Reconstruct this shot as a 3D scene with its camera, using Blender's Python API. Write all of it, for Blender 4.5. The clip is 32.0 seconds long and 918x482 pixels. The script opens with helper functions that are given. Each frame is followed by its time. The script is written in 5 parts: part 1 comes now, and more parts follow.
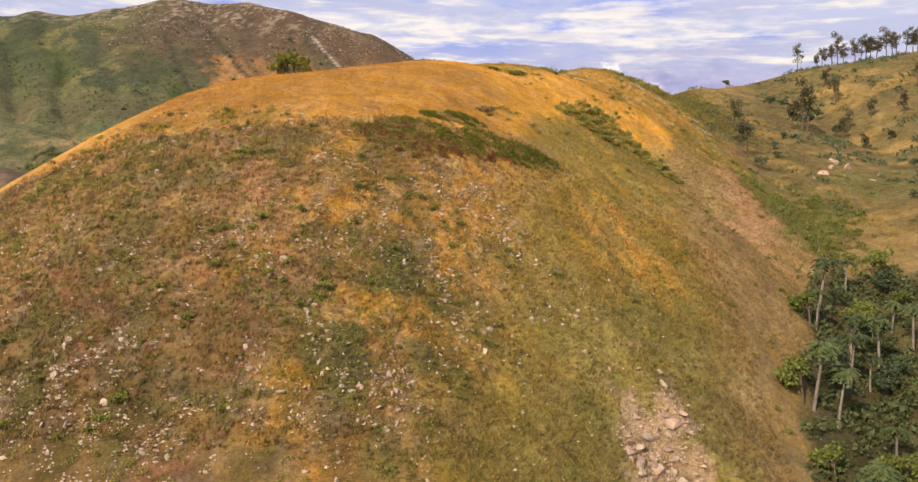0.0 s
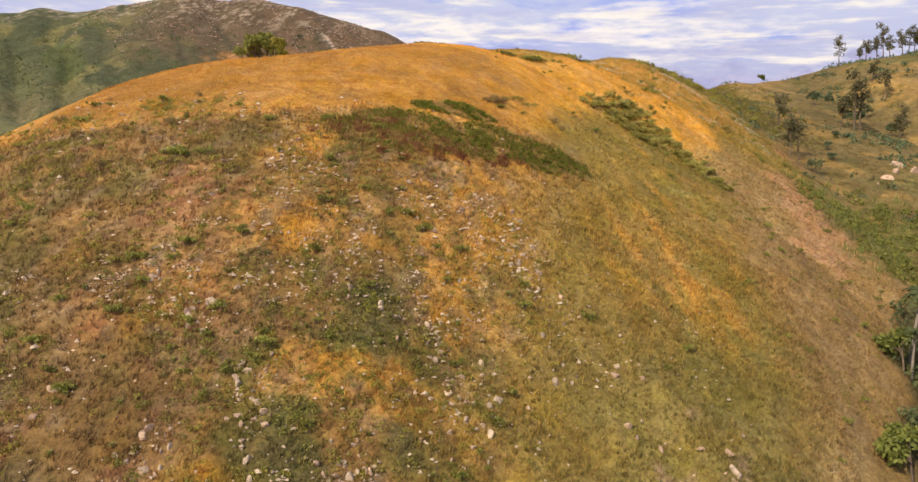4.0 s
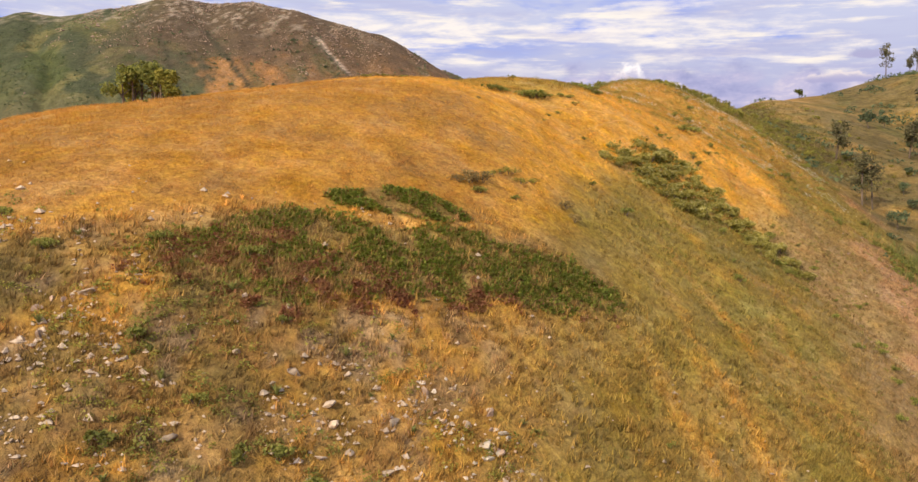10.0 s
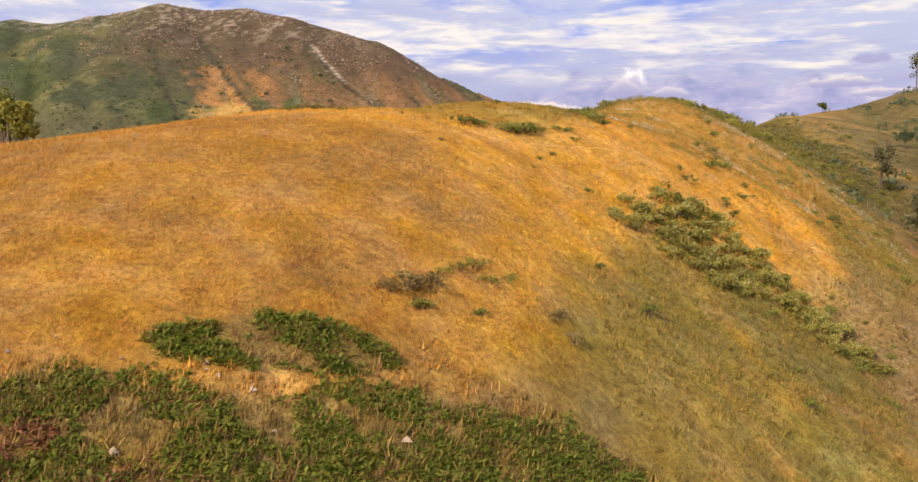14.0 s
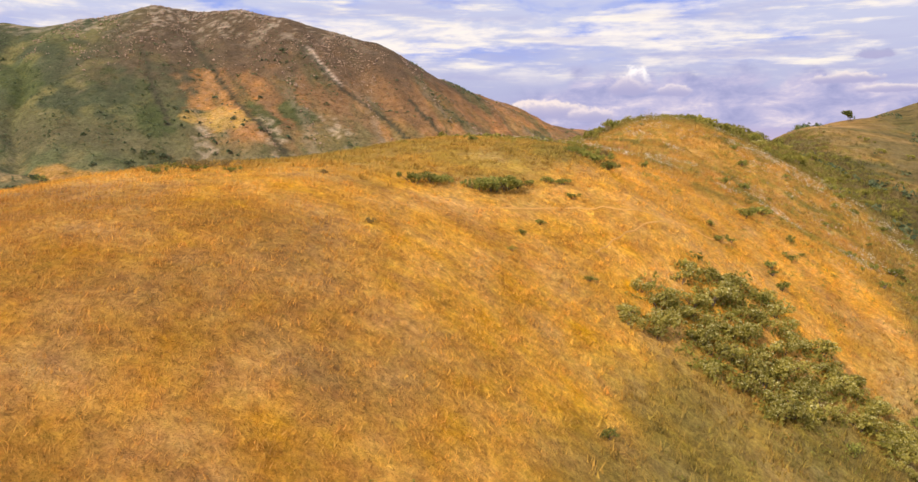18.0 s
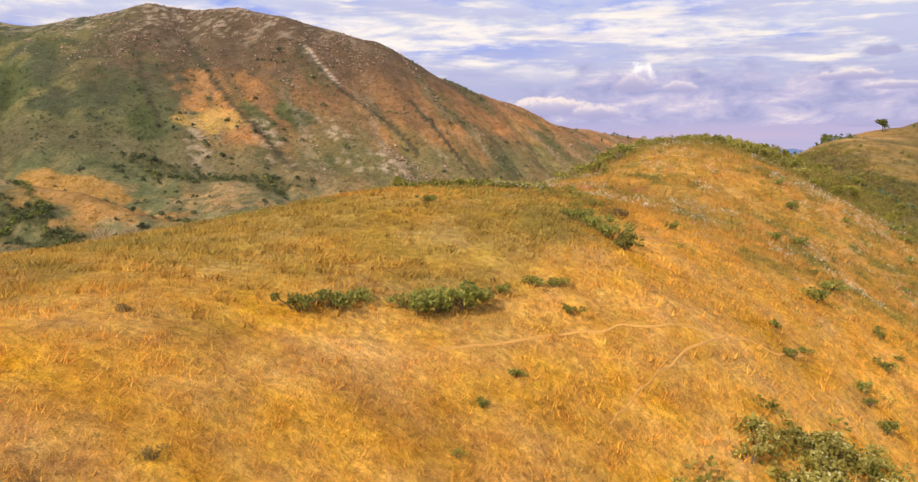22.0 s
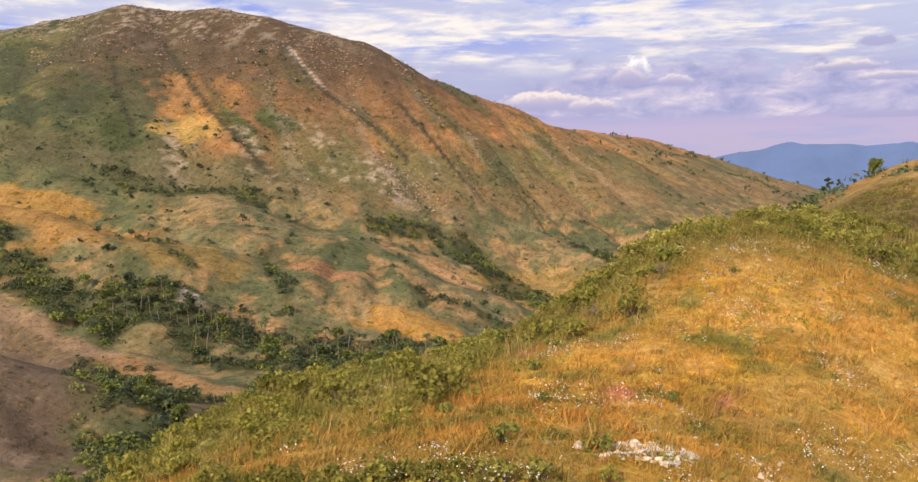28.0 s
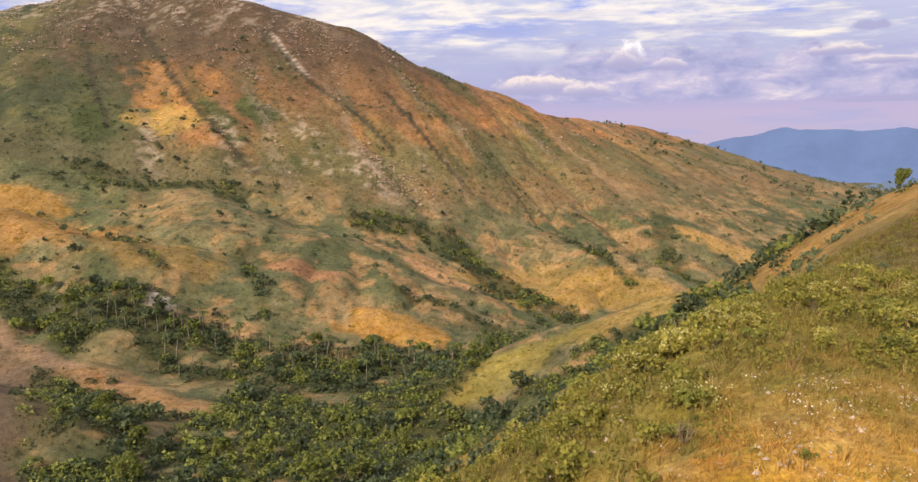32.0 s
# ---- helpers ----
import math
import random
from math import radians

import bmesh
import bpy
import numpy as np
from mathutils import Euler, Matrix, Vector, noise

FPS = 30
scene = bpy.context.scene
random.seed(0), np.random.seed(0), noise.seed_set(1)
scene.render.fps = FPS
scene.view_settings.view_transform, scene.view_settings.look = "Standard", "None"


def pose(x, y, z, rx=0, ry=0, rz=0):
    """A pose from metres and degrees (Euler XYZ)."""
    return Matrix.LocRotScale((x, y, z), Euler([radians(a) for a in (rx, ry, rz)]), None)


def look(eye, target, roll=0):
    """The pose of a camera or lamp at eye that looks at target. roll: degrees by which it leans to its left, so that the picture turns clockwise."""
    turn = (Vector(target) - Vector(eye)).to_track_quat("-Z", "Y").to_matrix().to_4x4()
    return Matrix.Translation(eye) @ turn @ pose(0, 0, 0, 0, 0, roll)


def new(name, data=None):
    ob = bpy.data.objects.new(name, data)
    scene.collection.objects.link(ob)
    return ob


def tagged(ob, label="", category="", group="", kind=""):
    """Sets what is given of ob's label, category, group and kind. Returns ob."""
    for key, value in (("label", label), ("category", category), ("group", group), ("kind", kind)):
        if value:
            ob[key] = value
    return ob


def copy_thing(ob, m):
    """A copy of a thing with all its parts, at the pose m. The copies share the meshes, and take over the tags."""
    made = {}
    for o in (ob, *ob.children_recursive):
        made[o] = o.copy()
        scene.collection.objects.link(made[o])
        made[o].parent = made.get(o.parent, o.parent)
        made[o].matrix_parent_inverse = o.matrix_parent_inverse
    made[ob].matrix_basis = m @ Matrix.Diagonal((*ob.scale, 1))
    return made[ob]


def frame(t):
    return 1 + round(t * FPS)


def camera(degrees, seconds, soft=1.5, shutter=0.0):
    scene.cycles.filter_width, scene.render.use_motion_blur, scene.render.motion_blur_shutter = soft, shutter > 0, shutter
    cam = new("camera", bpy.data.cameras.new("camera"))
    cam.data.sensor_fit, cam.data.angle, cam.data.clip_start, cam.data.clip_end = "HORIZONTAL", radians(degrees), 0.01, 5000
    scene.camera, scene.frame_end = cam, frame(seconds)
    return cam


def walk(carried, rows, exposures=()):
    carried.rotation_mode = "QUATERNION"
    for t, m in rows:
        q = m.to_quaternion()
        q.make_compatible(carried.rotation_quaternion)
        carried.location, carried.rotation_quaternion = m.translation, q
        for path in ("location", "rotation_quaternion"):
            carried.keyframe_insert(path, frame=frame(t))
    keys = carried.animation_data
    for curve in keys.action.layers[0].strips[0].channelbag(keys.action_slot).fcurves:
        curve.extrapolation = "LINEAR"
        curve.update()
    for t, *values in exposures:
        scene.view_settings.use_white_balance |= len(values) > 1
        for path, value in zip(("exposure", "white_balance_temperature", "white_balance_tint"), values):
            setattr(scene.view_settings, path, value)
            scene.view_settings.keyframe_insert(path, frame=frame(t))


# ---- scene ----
PATH = [
    (0.0, 0.01, 0.02, 110.01, -5.00, -0.80, 0.00),
    (0.5, 0.18, 3.79, 109.99, -5.01, -0.87, 0.23),
    (1.0, 0.34, 7.50, 109.96, -5.00, -0.95, 0.39),
    (1.5, 0.50, 11.15, 109.94, -4.96, -0.93, 0.53),
    (2.0, 0.68, 14.74, 109.97, -4.94, -0.97, 0.62),
    (2.5, 0.89, 18.27, 110.07, -4.95, -0.96, 0.67),
    (3.0, 1.13, 21.75, 110.24, -5.03, -1.08, 0.82),
    (3.5, 1.40, 25.22, 110.44, -5.00, -1.00, 0.93),
    (5.5, 2.32, 39.69, 112.72, -5.06, -0.92, 1.21),
    (6.0, 2.63, 43.34, 113.73, -5.05, -0.90, 1.25),
    (6.5, 2.93, 47.04, 114.76, -5.02, -0.86, 1.28),
    (7.0, 3.22, 50.80, 115.76, -5.05, -0.85, 1.32),
    (7.5, 3.52, 54.57, 116.71, -5.05, -0.84, 1.27),
    (8.0, 3.83, 58.25, 117.62, -5.02, -0.83, 1.35),
    (8.5, 4.14, 61.87, 118.50, -5.03, -0.86, 1.37),
    (9.0, 4.46, 65.52, 119.37, -5.03, -0.83, 1.35),
    (9.5, 4.81, 69.18, 120.26, -5.01, -0.81, 1.35),
    (10.0, 5.19, 72.83, 121.16, -4.98, -0.76, 1.40),
    (10.5, 5.58, 76.42, 122.04, -4.91, -0.72, 1.44),
    (11.0, 5.97, 79.96, 122.86, -4.86, -0.76, 1.45),
    (11.5, 6.36, 83.46, 123.61, -4.83, -0.75, 1.43),
    (12.0, 6.76, 86.86, 124.25, -4.78, -0.69, 1.46),
    (12.5, 7.18, 90.24, 124.82, -4.73, -0.70, 1.49),
    (13.0, 7.58, 93.51, 125.36, -4.68, -0.69, 1.53),
    (13.5, 7.97, 96.68, 125.88, -4.65, -0.65, 1.54),
    (14.0, 8.37, 99.79, 126.46, -4.59, -0.65, 1.57),
    (14.5, 8.78, 102.88, 127.08, -4.57, -0.59, 1.63),
    (16.5, 10.27, 114.27, 130.23, -4.63, -0.42, 1.76),
    (17.0, 10.62, 117.20, 130.87, -4.64, -0.45, 1.77),
    (17.5, 10.99, 119.86, 131.43, -4.66, -0.34, 1.78),
    (18.0, 11.36, 122.95, 132.00, -4.68, -0.26, 1.83),
    (18.5, 11.68, 126.02, 132.67, -4.68, -0.22, 1.89),
    (19.0, 11.99, 129.08, 133.31, -4.71, -0.21, 1.91),
    (19.5, 12.36, 132.00, 133.88, -4.71, -0.20, 1.98),
    (20.0, 12.73, 134.96, 134.42, -4.74, -0.17, 2.04),
    (20.5, 13.06, 137.97, 135.00, -4.77, -0.17, 2.07),
    (21.0, 13.42, 140.87, 135.67, -4.80, -0.19, 2.11),
    (21.5, 13.76, 143.94, 136.32, -4.83, -0.22, 2.13),
    (22.0, 14.09, 147.15, 137.02, -4.86, -0.20, 2.18),
    (22.5, 14.32, 150.19, 137.83, -4.89, -0.16, 2.19),
    (23.0, 14.57, 153.26, 138.72, -4.94, -0.12, 2.21),
    (23.5, 14.74, 156.33, 139.54, -4.97, -0.10, 2.20),
    (24.0, 14.96, 160.01, 140.33, -4.96, -0.13, 2.16),
    (24.5, 15.25, 163.74, 141.17, -4.97, -0.06, 2.16),
    (25.0, 15.47, 167.34, 141.93, -4.97, -0.03, 2.13),
    (25.5, 15.68, 170.74, 142.75, -5.00, 0.06, 2.16),
    (27.5, 16.41, 183.58, 146.20, -5.12, 0.31, 2.10),
    (28.0, 16.47, 186.62, 147.01, -5.16, 0.49, 1.95),
    (28.5, 16.83, 189.84, 147.71, -5.17, 0.66, 1.84),
    (29.0, 17.44, 193.28, 148.24, -5.07, 0.66, 1.76),
    (29.5, 17.91, 196.39, 148.91, -5.22, 0.76, 1.65),
    (30.0, 18.46, 199.59, 149.48, -5.39, 0.80, 1.56),
    (30.5, 19.03, 202.90, 150.16, -5.60, 0.81, 1.52),
    (31.0, 19.45, 205.96, 151.05, -5.81, 0.77, 1.49),
    (31.5, 19.70, 208.25, 152.09, -6.06, 0.71, 1.46),
    (32.0, 20.12, 211.49, 152.82, -6.23, 0.51, 1.52),
]
cam = camera(58.1, 32.0, soft=1.45)
walk(cam, [(t, pose(x, y, z, 90 + pitch, roll, yaw)) for t, x, y, z, pitch, roll, yaw in PATH])

# ---- sky and sun -----------------------------------------------------------
SUN_AZ, SUN_EL = 216.0, 34.0  # degrees clockwise from ahead (+y), above the horizon
scene.view_settings.exposure = 0.13
world = bpy.data.worlds.new("sky")
scene.world = world
world.use_nodes = True
wn, wl = world.node_tree.nodes, world.node_tree.links
wn.clear()


def wmath(op, a, b=None, c=None):
    n = wn.new("ShaderNodeMath")
    n.operation = op
    for k, v in enumerate((a, b, c)):
        if v is None:
            continue
        if isinstance(v, (int, float)):
            n.inputs[k].default_value = v
        else:
            wl.new(v, n.inputs[k])
    return n.outputs[0]


def wramp(value, stops):
    n = wn.new("ShaderNodeValToRGB")
    while len(n.color_ramp.elements) < len(stops):
        n.color_ramp.elements.new(.5)
    for el, (p, c) in zip(n.color_ramp.elements, stops):
        el.position, el.color = p, (*c, 1)
    wl.new(value, n.inputs[0])
    return n.outputs[0]


def wmix(fac, a, b):
    n = wn.new("ShaderNodeMix")
    n.data_type = "RGBA"
    for k, v in ((0, fac), (6, a), (7, b)):
        if isinstance(v, tuple):
            n.inputs[k].default_value = (*v, 1)
        elif isinstance(v, (int, float)):
            n.inputs[k].default_value = v
        else:
            wl.new(v, n.inputs[k])
    return n.outputs[2]


def wnoise(az_scale, el_scale, seed, detail=6, rough=.55, warp=0.0):
    """Noise over the sky's dome, drawn out along the horizon where az_scale is the smaller."""
    c = wn.new("ShaderNodeCombineXYZ")
    wl.new(wmath("MULTIPLY", w_az, az_scale), c.inputs[0])
    wl.new(wmath("MULTIPLY", w_el, el_scale), c.inputs[1])
    c.inputs[2].default_value = seed
    t = wn.new("ShaderNodeTexNoise")
    t.inputs["Scale"].default_value, t.inputs["Detail"].default_value, t.inputs["Roughness"].default_value = 1.0, detail, rough
    t.inputs["Distortion"].default_value = warp
    wl.new(c.outputs[0], t.inputs["Vector"])
    return t.outputs[0]


def wstep(value, a, b):
    n = wn.new("ShaderNodeMapRange")
    n.interpolation_type = "SMOOTHSTEP"
    n.inputs["From Min"].default_value, n.inputs["From Max"].default_value = a, b
    wl.new(value, n.inputs["Value"])
    return n.outputs[0]


def heap(az, el, wide, tall, seed, lump=.9):
    """A heaped cloud round one bearing: 0 outside, 1 inside, with a lumpy rim; and how near the top."""
    dx = wmath("DIVIDE", wmath("SUBTRACT", w_az, az), wide)
    dy = wmath("DIVIDE", wmath("SUBTRACT", w_el, el), tall)
    up = wmath("MAXIMUM", dy, wmath("MULTIPLY", dy, -2.2))
    r = wmath("SQRT", wmath("ADD", wmath("MULTIPLY", dx, dx), wmath("MULTIPLY", up, up)))
    edge = wmath("ADD", r, wmath("MULTIPLY", wmath("SUBTRACT", wnoise(1.1, 1.5, seed, 6, .6), .5), lump * 1.6))
    return wstep(edge, 1.08, .66), wstep(edge, .35, .95), dy


w_dir = wn.new("ShaderNodeTexCoord").outputs["Generated"]
w_sep = wn.new("ShaderNodeSeparateXYZ")
wl.new(w_dir, w_sep.inputs[0])
w_az = wmath("MULTIPLY", wmath("ARCTAN2", w_sep.outputs[0], w_sep.outputs[1]), 57.2958)
w_el = wmath("MULTIPLY", wmath("ARCSINE", w_sep.outputs[2]), 57.2958)
w_out, w_sky = wn.new("ShaderNodeOutputWorld"), wn.new("ShaderNodeTexSky")
w_sky.sky_type, w_sky.sun_disc = "NISHITA", False
w_sky.sun_elevation, w_sky.sun_rotation = radians(SUN_EL), radians(SUN_AZ)
clear = wn.new("ShaderNodeBackground")
clear.inputs["Strength"].default_value = 0.09
wl.new(w_sky.outputs[0], clear.inputs[0])
# clouds: a lavender bank low down, cream streaks above it with blue between, heaped clouds in front
w_t = wmath("DIVIDE", w_el, 14.0)
bank = wramp(w_t, [(0, (.50, .43, .60)), (.08, (.52, .45, .62)), (.17, (.53, .45, .64)), (.24, (.45, .42, .64)), (.38, (.45, .46, .67)), (.5, (.50, .51, .70)), (.7, (.56, .58, .76)), (1, (.55, .58, .78))])
blue = wmath("MULTIPLY", wstep(wnoise(.09, .35, 15.0, 5, .55, .3), .45, .60), wstep(w_el, 6.6, 9.0))
sky_c = wmix(blue, bank, (.27, .36, .80))
streak = wmath("ADD", wnoise(.075, .5, 3.7, 7, .6, .5), wmath("MULTIPLY", wmath("SUBTRACT", wnoise(.4, 1.6, 9.1, 6, .6), .5), .45))
in_band = wmath("MULTIPLY", wstep(w_el, 5.4, 8.0), wmath("SUBTRACT", 1.0, wmath("MULTIPLY", wstep(w_el, 9.2, 12.0), .4)))
white = wmath("MULTIPLY", wmath("MULTIPLY", wstep(streak, .44, .66), in_band), .95)
sky_c = wmix(white, sky_c, (.97, .88, .81))
cream = wmath("MULTIPLY", wstep(wnoise(.16, 1.3, 21.0, 6, .6), .52, .70), wmath("MULTIPLY", wstep(w_el, 4.6, 7.2), .85))
sky_c = wmix(cream, sky_c, (1.0, .90, .78))
dark = wmath("MULTIPLY", wstep(wnoise(.10, .8, 33.0, 6, .6), .48, .68), wmath("SUBTRACT", .8, wmath("MULTIPLY", wstep(w_el, 6.5, 9.0), .4)))
sky_c = wmix(dark, sky_c, (.43, .43, .66))
# the heaped bank: a lumpy top, a level foot, billows inside it
billow = wnoise(.34, .8, 61.0, 7, .62, .4)
bank_top = wmath("ADD", w_el, wmath("ADD", wmath("MULTIPLY", wmath("SUBTRACT", wnoise(.22, .3, 57.0, 6, .58), .5), 5.5), wmath("MULTIPLY", wmath("ABSOLUTE", wmath("SUBTRACT", w_az, 12.5)), .085)))
mass = wmath("MULTIPLY", wmath("MULTIPLY", wstep(bank_top, 7.4, 6.2), wstep(wmath("ADD", w_el, wmath("MULTIPLY", billow, .8)), 3.2, 3.9)), wstep(w_az, .5, 5.0))
sky_c = wmix(wmath("MULTIPLY", mass, .95), sky_c, wramp(billow, [(.32, (.32, .33, .56)), (.46, (.43, .42, .64)), (.58, (.57, .52, .69)), (.70, (.82, .71, .75))]))
for az, el, wide, tall, seed, top in ((4.0, 4.1, 3.4, 1.0, 8.0, (1.15, .95, .78)), (7.2, 3.8, 1.8, .8, 18.0, (1.0, .84, .78)), (10.1, 5.9, 1.0, 1.25, 2.0, (1.25, 1.15, 1.05)), (9.6, 5.6, 1.5, .9, 5.0, (.80, .70, .74)), (12.6, 5.4, 1.3, .6, 23.0, (.90, .78, .78)), (23.0, 5.9, 2.2, .55, 12.0, (1.0, .86, .76)), (25.5, 5.2, 2.4, .4, 31.0, (.92, .80, .76)), (24.6, 7.3, 1.3, .45, 14.0, (.40, .41, .62)), (26.0, 2.9, 5.0, .32, 37.0, (.46, .42, .62))):
    body, rim, dy = heap(az, el, wide, tall, seed)
    lit = wmath("MULTIPLY", wstep(dy, -.2, .7), wmath("ADD", .3, wmath("MULTIPLY", rim, .7)))
    sky_c = wmix(wmath("MULTIPLY", body, .88), sky_c, wmix(lit, (.42, .40, .61), top))
sky_c = wmix(wmath("MULTIPLY", wstep(w_el, 14.0, 34.0), .85), sky_c, wmix(wstep(wnoise(.05, .12, 44.0, 5), .35, .65), (.62, .66, .82), (1.05, .98, .94)))
cloud = wn.new("ShaderNodeBackground")
cloud.inputs["Strength"].default_value = 1.0
wl.new(sky_c, cloud.inputs[0])
w_mix = wn.new("ShaderNodeMixShader")
wl.new(wmath("SUBTRACT", 1.0, wmath("MULTIPLY", wstep(w_el, 9.0, 40.0), .25)), w_mix.inputs[0])
wl.new(clear.outputs[0], w_mix.inputs[1])
wl.new(cloud.outputs[0], w_mix.inputs[2])
wl.new(w_mix.outputs[0], w_out.inputs[0])
sun = new("sun", bpy.data.lights.new("sun", "SUN"))
sun.data.energy, sun.data.angle, sun.data.color = 4.6, radians(1.5), (1.0, .82, .58)
a, e = radians(SUN_AZ), radians(SUN_EL)
to_sun = Vector((math.sin(a) * math.cos(e), math.cos(a) * math.cos(e), math.sin(e)))
sun.matrix_world = look((0, 0, 500), tuple(Vector((0, 0, 500)) - to_sun))


# ---- materials -------------------------------------------------------------
def nodes_of(name):
    m = bpy.data.materials.new(name)
    m.use_nodes = True
    n, l = m.node_tree.nodes, m.node_tree.links
    return m, n, l, n["Principled BSDF"]


def noise_node(n, l, scale, detail=5.0, rough=.6, vec=None):
    t = n.new("ShaderNodeTexNoise")
    t.inputs["Scale"].default_value, t.inputs["Detail"].default_value, t.inputs["Roughness"].default_value = scale, detail, rough
    if vec is not None:
        l.new(vec, t.inputs["Vector"])
    return t.outputs[0]


def remap(n, l, value, a, b, lo, hi):
    r = n.new("ShaderNodeMapRange")
    for k, v in zip(("From Min", "From Max", "To Min", "To Max"), (a, b, lo, hi)):
        r.inputs[k].default_value = v
    l.new(value, r.inputs["Value"])
    return r.outputs[0]


def times(n, l, colour, value):
    m = n.new("ShaderNodeMix")
    m.data_type, m.blend_type = "RGBA", "MULTIPLY"
    m.inputs[0].default_value = 1.0
    l.new(colour, m.inputs[6])
    l.new(value, m.inputs[7])
    return m.outputs[2]


def mul(n, l, a, b):
    m = n.new("ShaderNodeMath")
    m.operation = "MULTIPLY"
    l.new(a, m.inputs[0])
    l.new(b, m.inputs[1])
    return m.outputs[0]


def ground_material():
    """Ground whose cover (grass, soil, stone) is stored at its corners, broken up by grain from a hand's width to a field."""
    m, n, l, b = nodes_of("ground_cover")
    at = n.new("ShaderNodeVertexColor")
    at.layer_name = "cover"
    pos = n.new("ShaderNodeNewGeometry").outputs["Position"]
    fine = remap(n, l, noise_node(n, l, 2.6, 7, .78, pos), .3, .7, .5, 1.5)
    mid = remap(n, l, noise_node(n, l, .45, 7, .74, pos), .3, .7, .68, 1.32)
    wide = remap(n, l, noise_node(n, l, .045, 7, .68, pos), .3, .7, .78, 1.22)
    broad = remap(n, l, noise_node(n, l, .12, 6, .66, pos), .3, .7, .8, 1.2)
    v = mul(n, l, mul(n, l, mul(n, l, fine, mid), wide), broad)
    base = times(n, l, at.outputs[0], v)
    # the far land: tussocks, dark scrub and dry patches, a few metres across
    for scale, lo, hi, tint, amount in ((.21, .55, .62, (.50, .58, .52), .65), (.13, .56, .66, (1.3, 1.06, .7), .5), (.42, .57, .63, (.46, .52, .48), .75), (.75, .60, .66, (1.8, 1.65, 1.5), .7)):
        spots = remap(n, l, noise_node(n, l, scale, 5, .68, pos), lo, hi, 0, amount)
        k = n.new("ShaderNodeMix")
        k.data_type, k.blend_type = "RGBA", "MULTIPLY"
        k.inputs[7].default_value = (*tint, 1)
        l.new(mul(n, l, spots, at.outputs["Alpha"]), k.inputs[0])
        l.new(base, k.inputs[6])
        base = k.outputs[2]
    # tints: some patches redder, some greener
    hue = n.new("ShaderNodeHueSaturation")
    l.new(remap(n, l, noise_node(n, l, .9, 5, .7, pos), .3, .7, .49, .51), hue.inputs["Hue"])
    l.new(remap(n, l, noise_node(n, l, .21, 5, .6, pos), .3, .7, .9, 1.08), hue.inputs["Saturation"])
    l.new(base, hue.inputs["Color"])
    l.new(hue.outputs[0], b.inputs["Base Color"])
    b.inputs["Roughness"].default_value = .95
    b.inputs["Specular IOR Level"].default_value = .15
    bump = n.new("ShaderNodeBump")
    bump.inputs["Strength"].default_value, bump.inputs["Distance"].default_value = .8, .45
    l.new(noise_node(n, l, 1.1, 8, .72, pos), bump.inputs["Height"])
    far = n.new("ShaderNodeBump")
    far.inputs["Strength"].default_value, far.inputs["Distance"].default_value = .35, 2.2
    l.new(noise_node(n, l, .12, 7, .7, pos), far.inputs["Height"])
    l.new(bump.outputs[0], far.inputs["Normal"])
    l.new(far.outputs[0], b.inputs["Normal"])
    return m


def leaf_material(name, dark, light, thin=.35, rough=.6, attr=None):
    """Leaves or blades: each one its own tint between two colours, and light comes through them."""
    m, n, l, b = nodes_of(name)
    isl = n.new("ShaderNodeNewGeometry").outputs["Random Per Island"]
    obj = n.new("ShaderNodeObjectInfo").outputs["Random"]
    if attr:
        at = n.new("ShaderNodeVertexColor")
        at.layer_name = attr
        v = remap(n, l, isl, 0, 1, .78, 1.25)
        col = times(n, l, at.outputs[0], v)
    else:
        mix = n.new("ShaderNodeMix")
        mix.data_type = "RGBA"
        mix.inputs[6].default_value, mix.inputs[7].default_value = (*dark, 1), (*light, 1)
        l.new(isl, mix.inputs[0])
        col = times(n, l, mix.outputs[2], remap(n, l, obj, 0, 1, .75, 1.25))
    l.new(col, b.inputs["Base Color"])
    b.inputs["Roughness"].default_value = rough
    b.inputs["Specular IOR Level"].default_value = .25
    tr = n.new("ShaderNodeBsdfTranslucent")
    l.new(col, tr.inputs["Color"])
    ms = n.new("ShaderNodeMixShader")
    ms.inputs[0].default_value = thin
    l.new(b.outputs[0], ms.inputs[1])
    l.new(tr.outputs[0], ms.inputs[2])
    l.new(ms.outputs[0], n["Material Output"].inputs["Surface"])
    return m


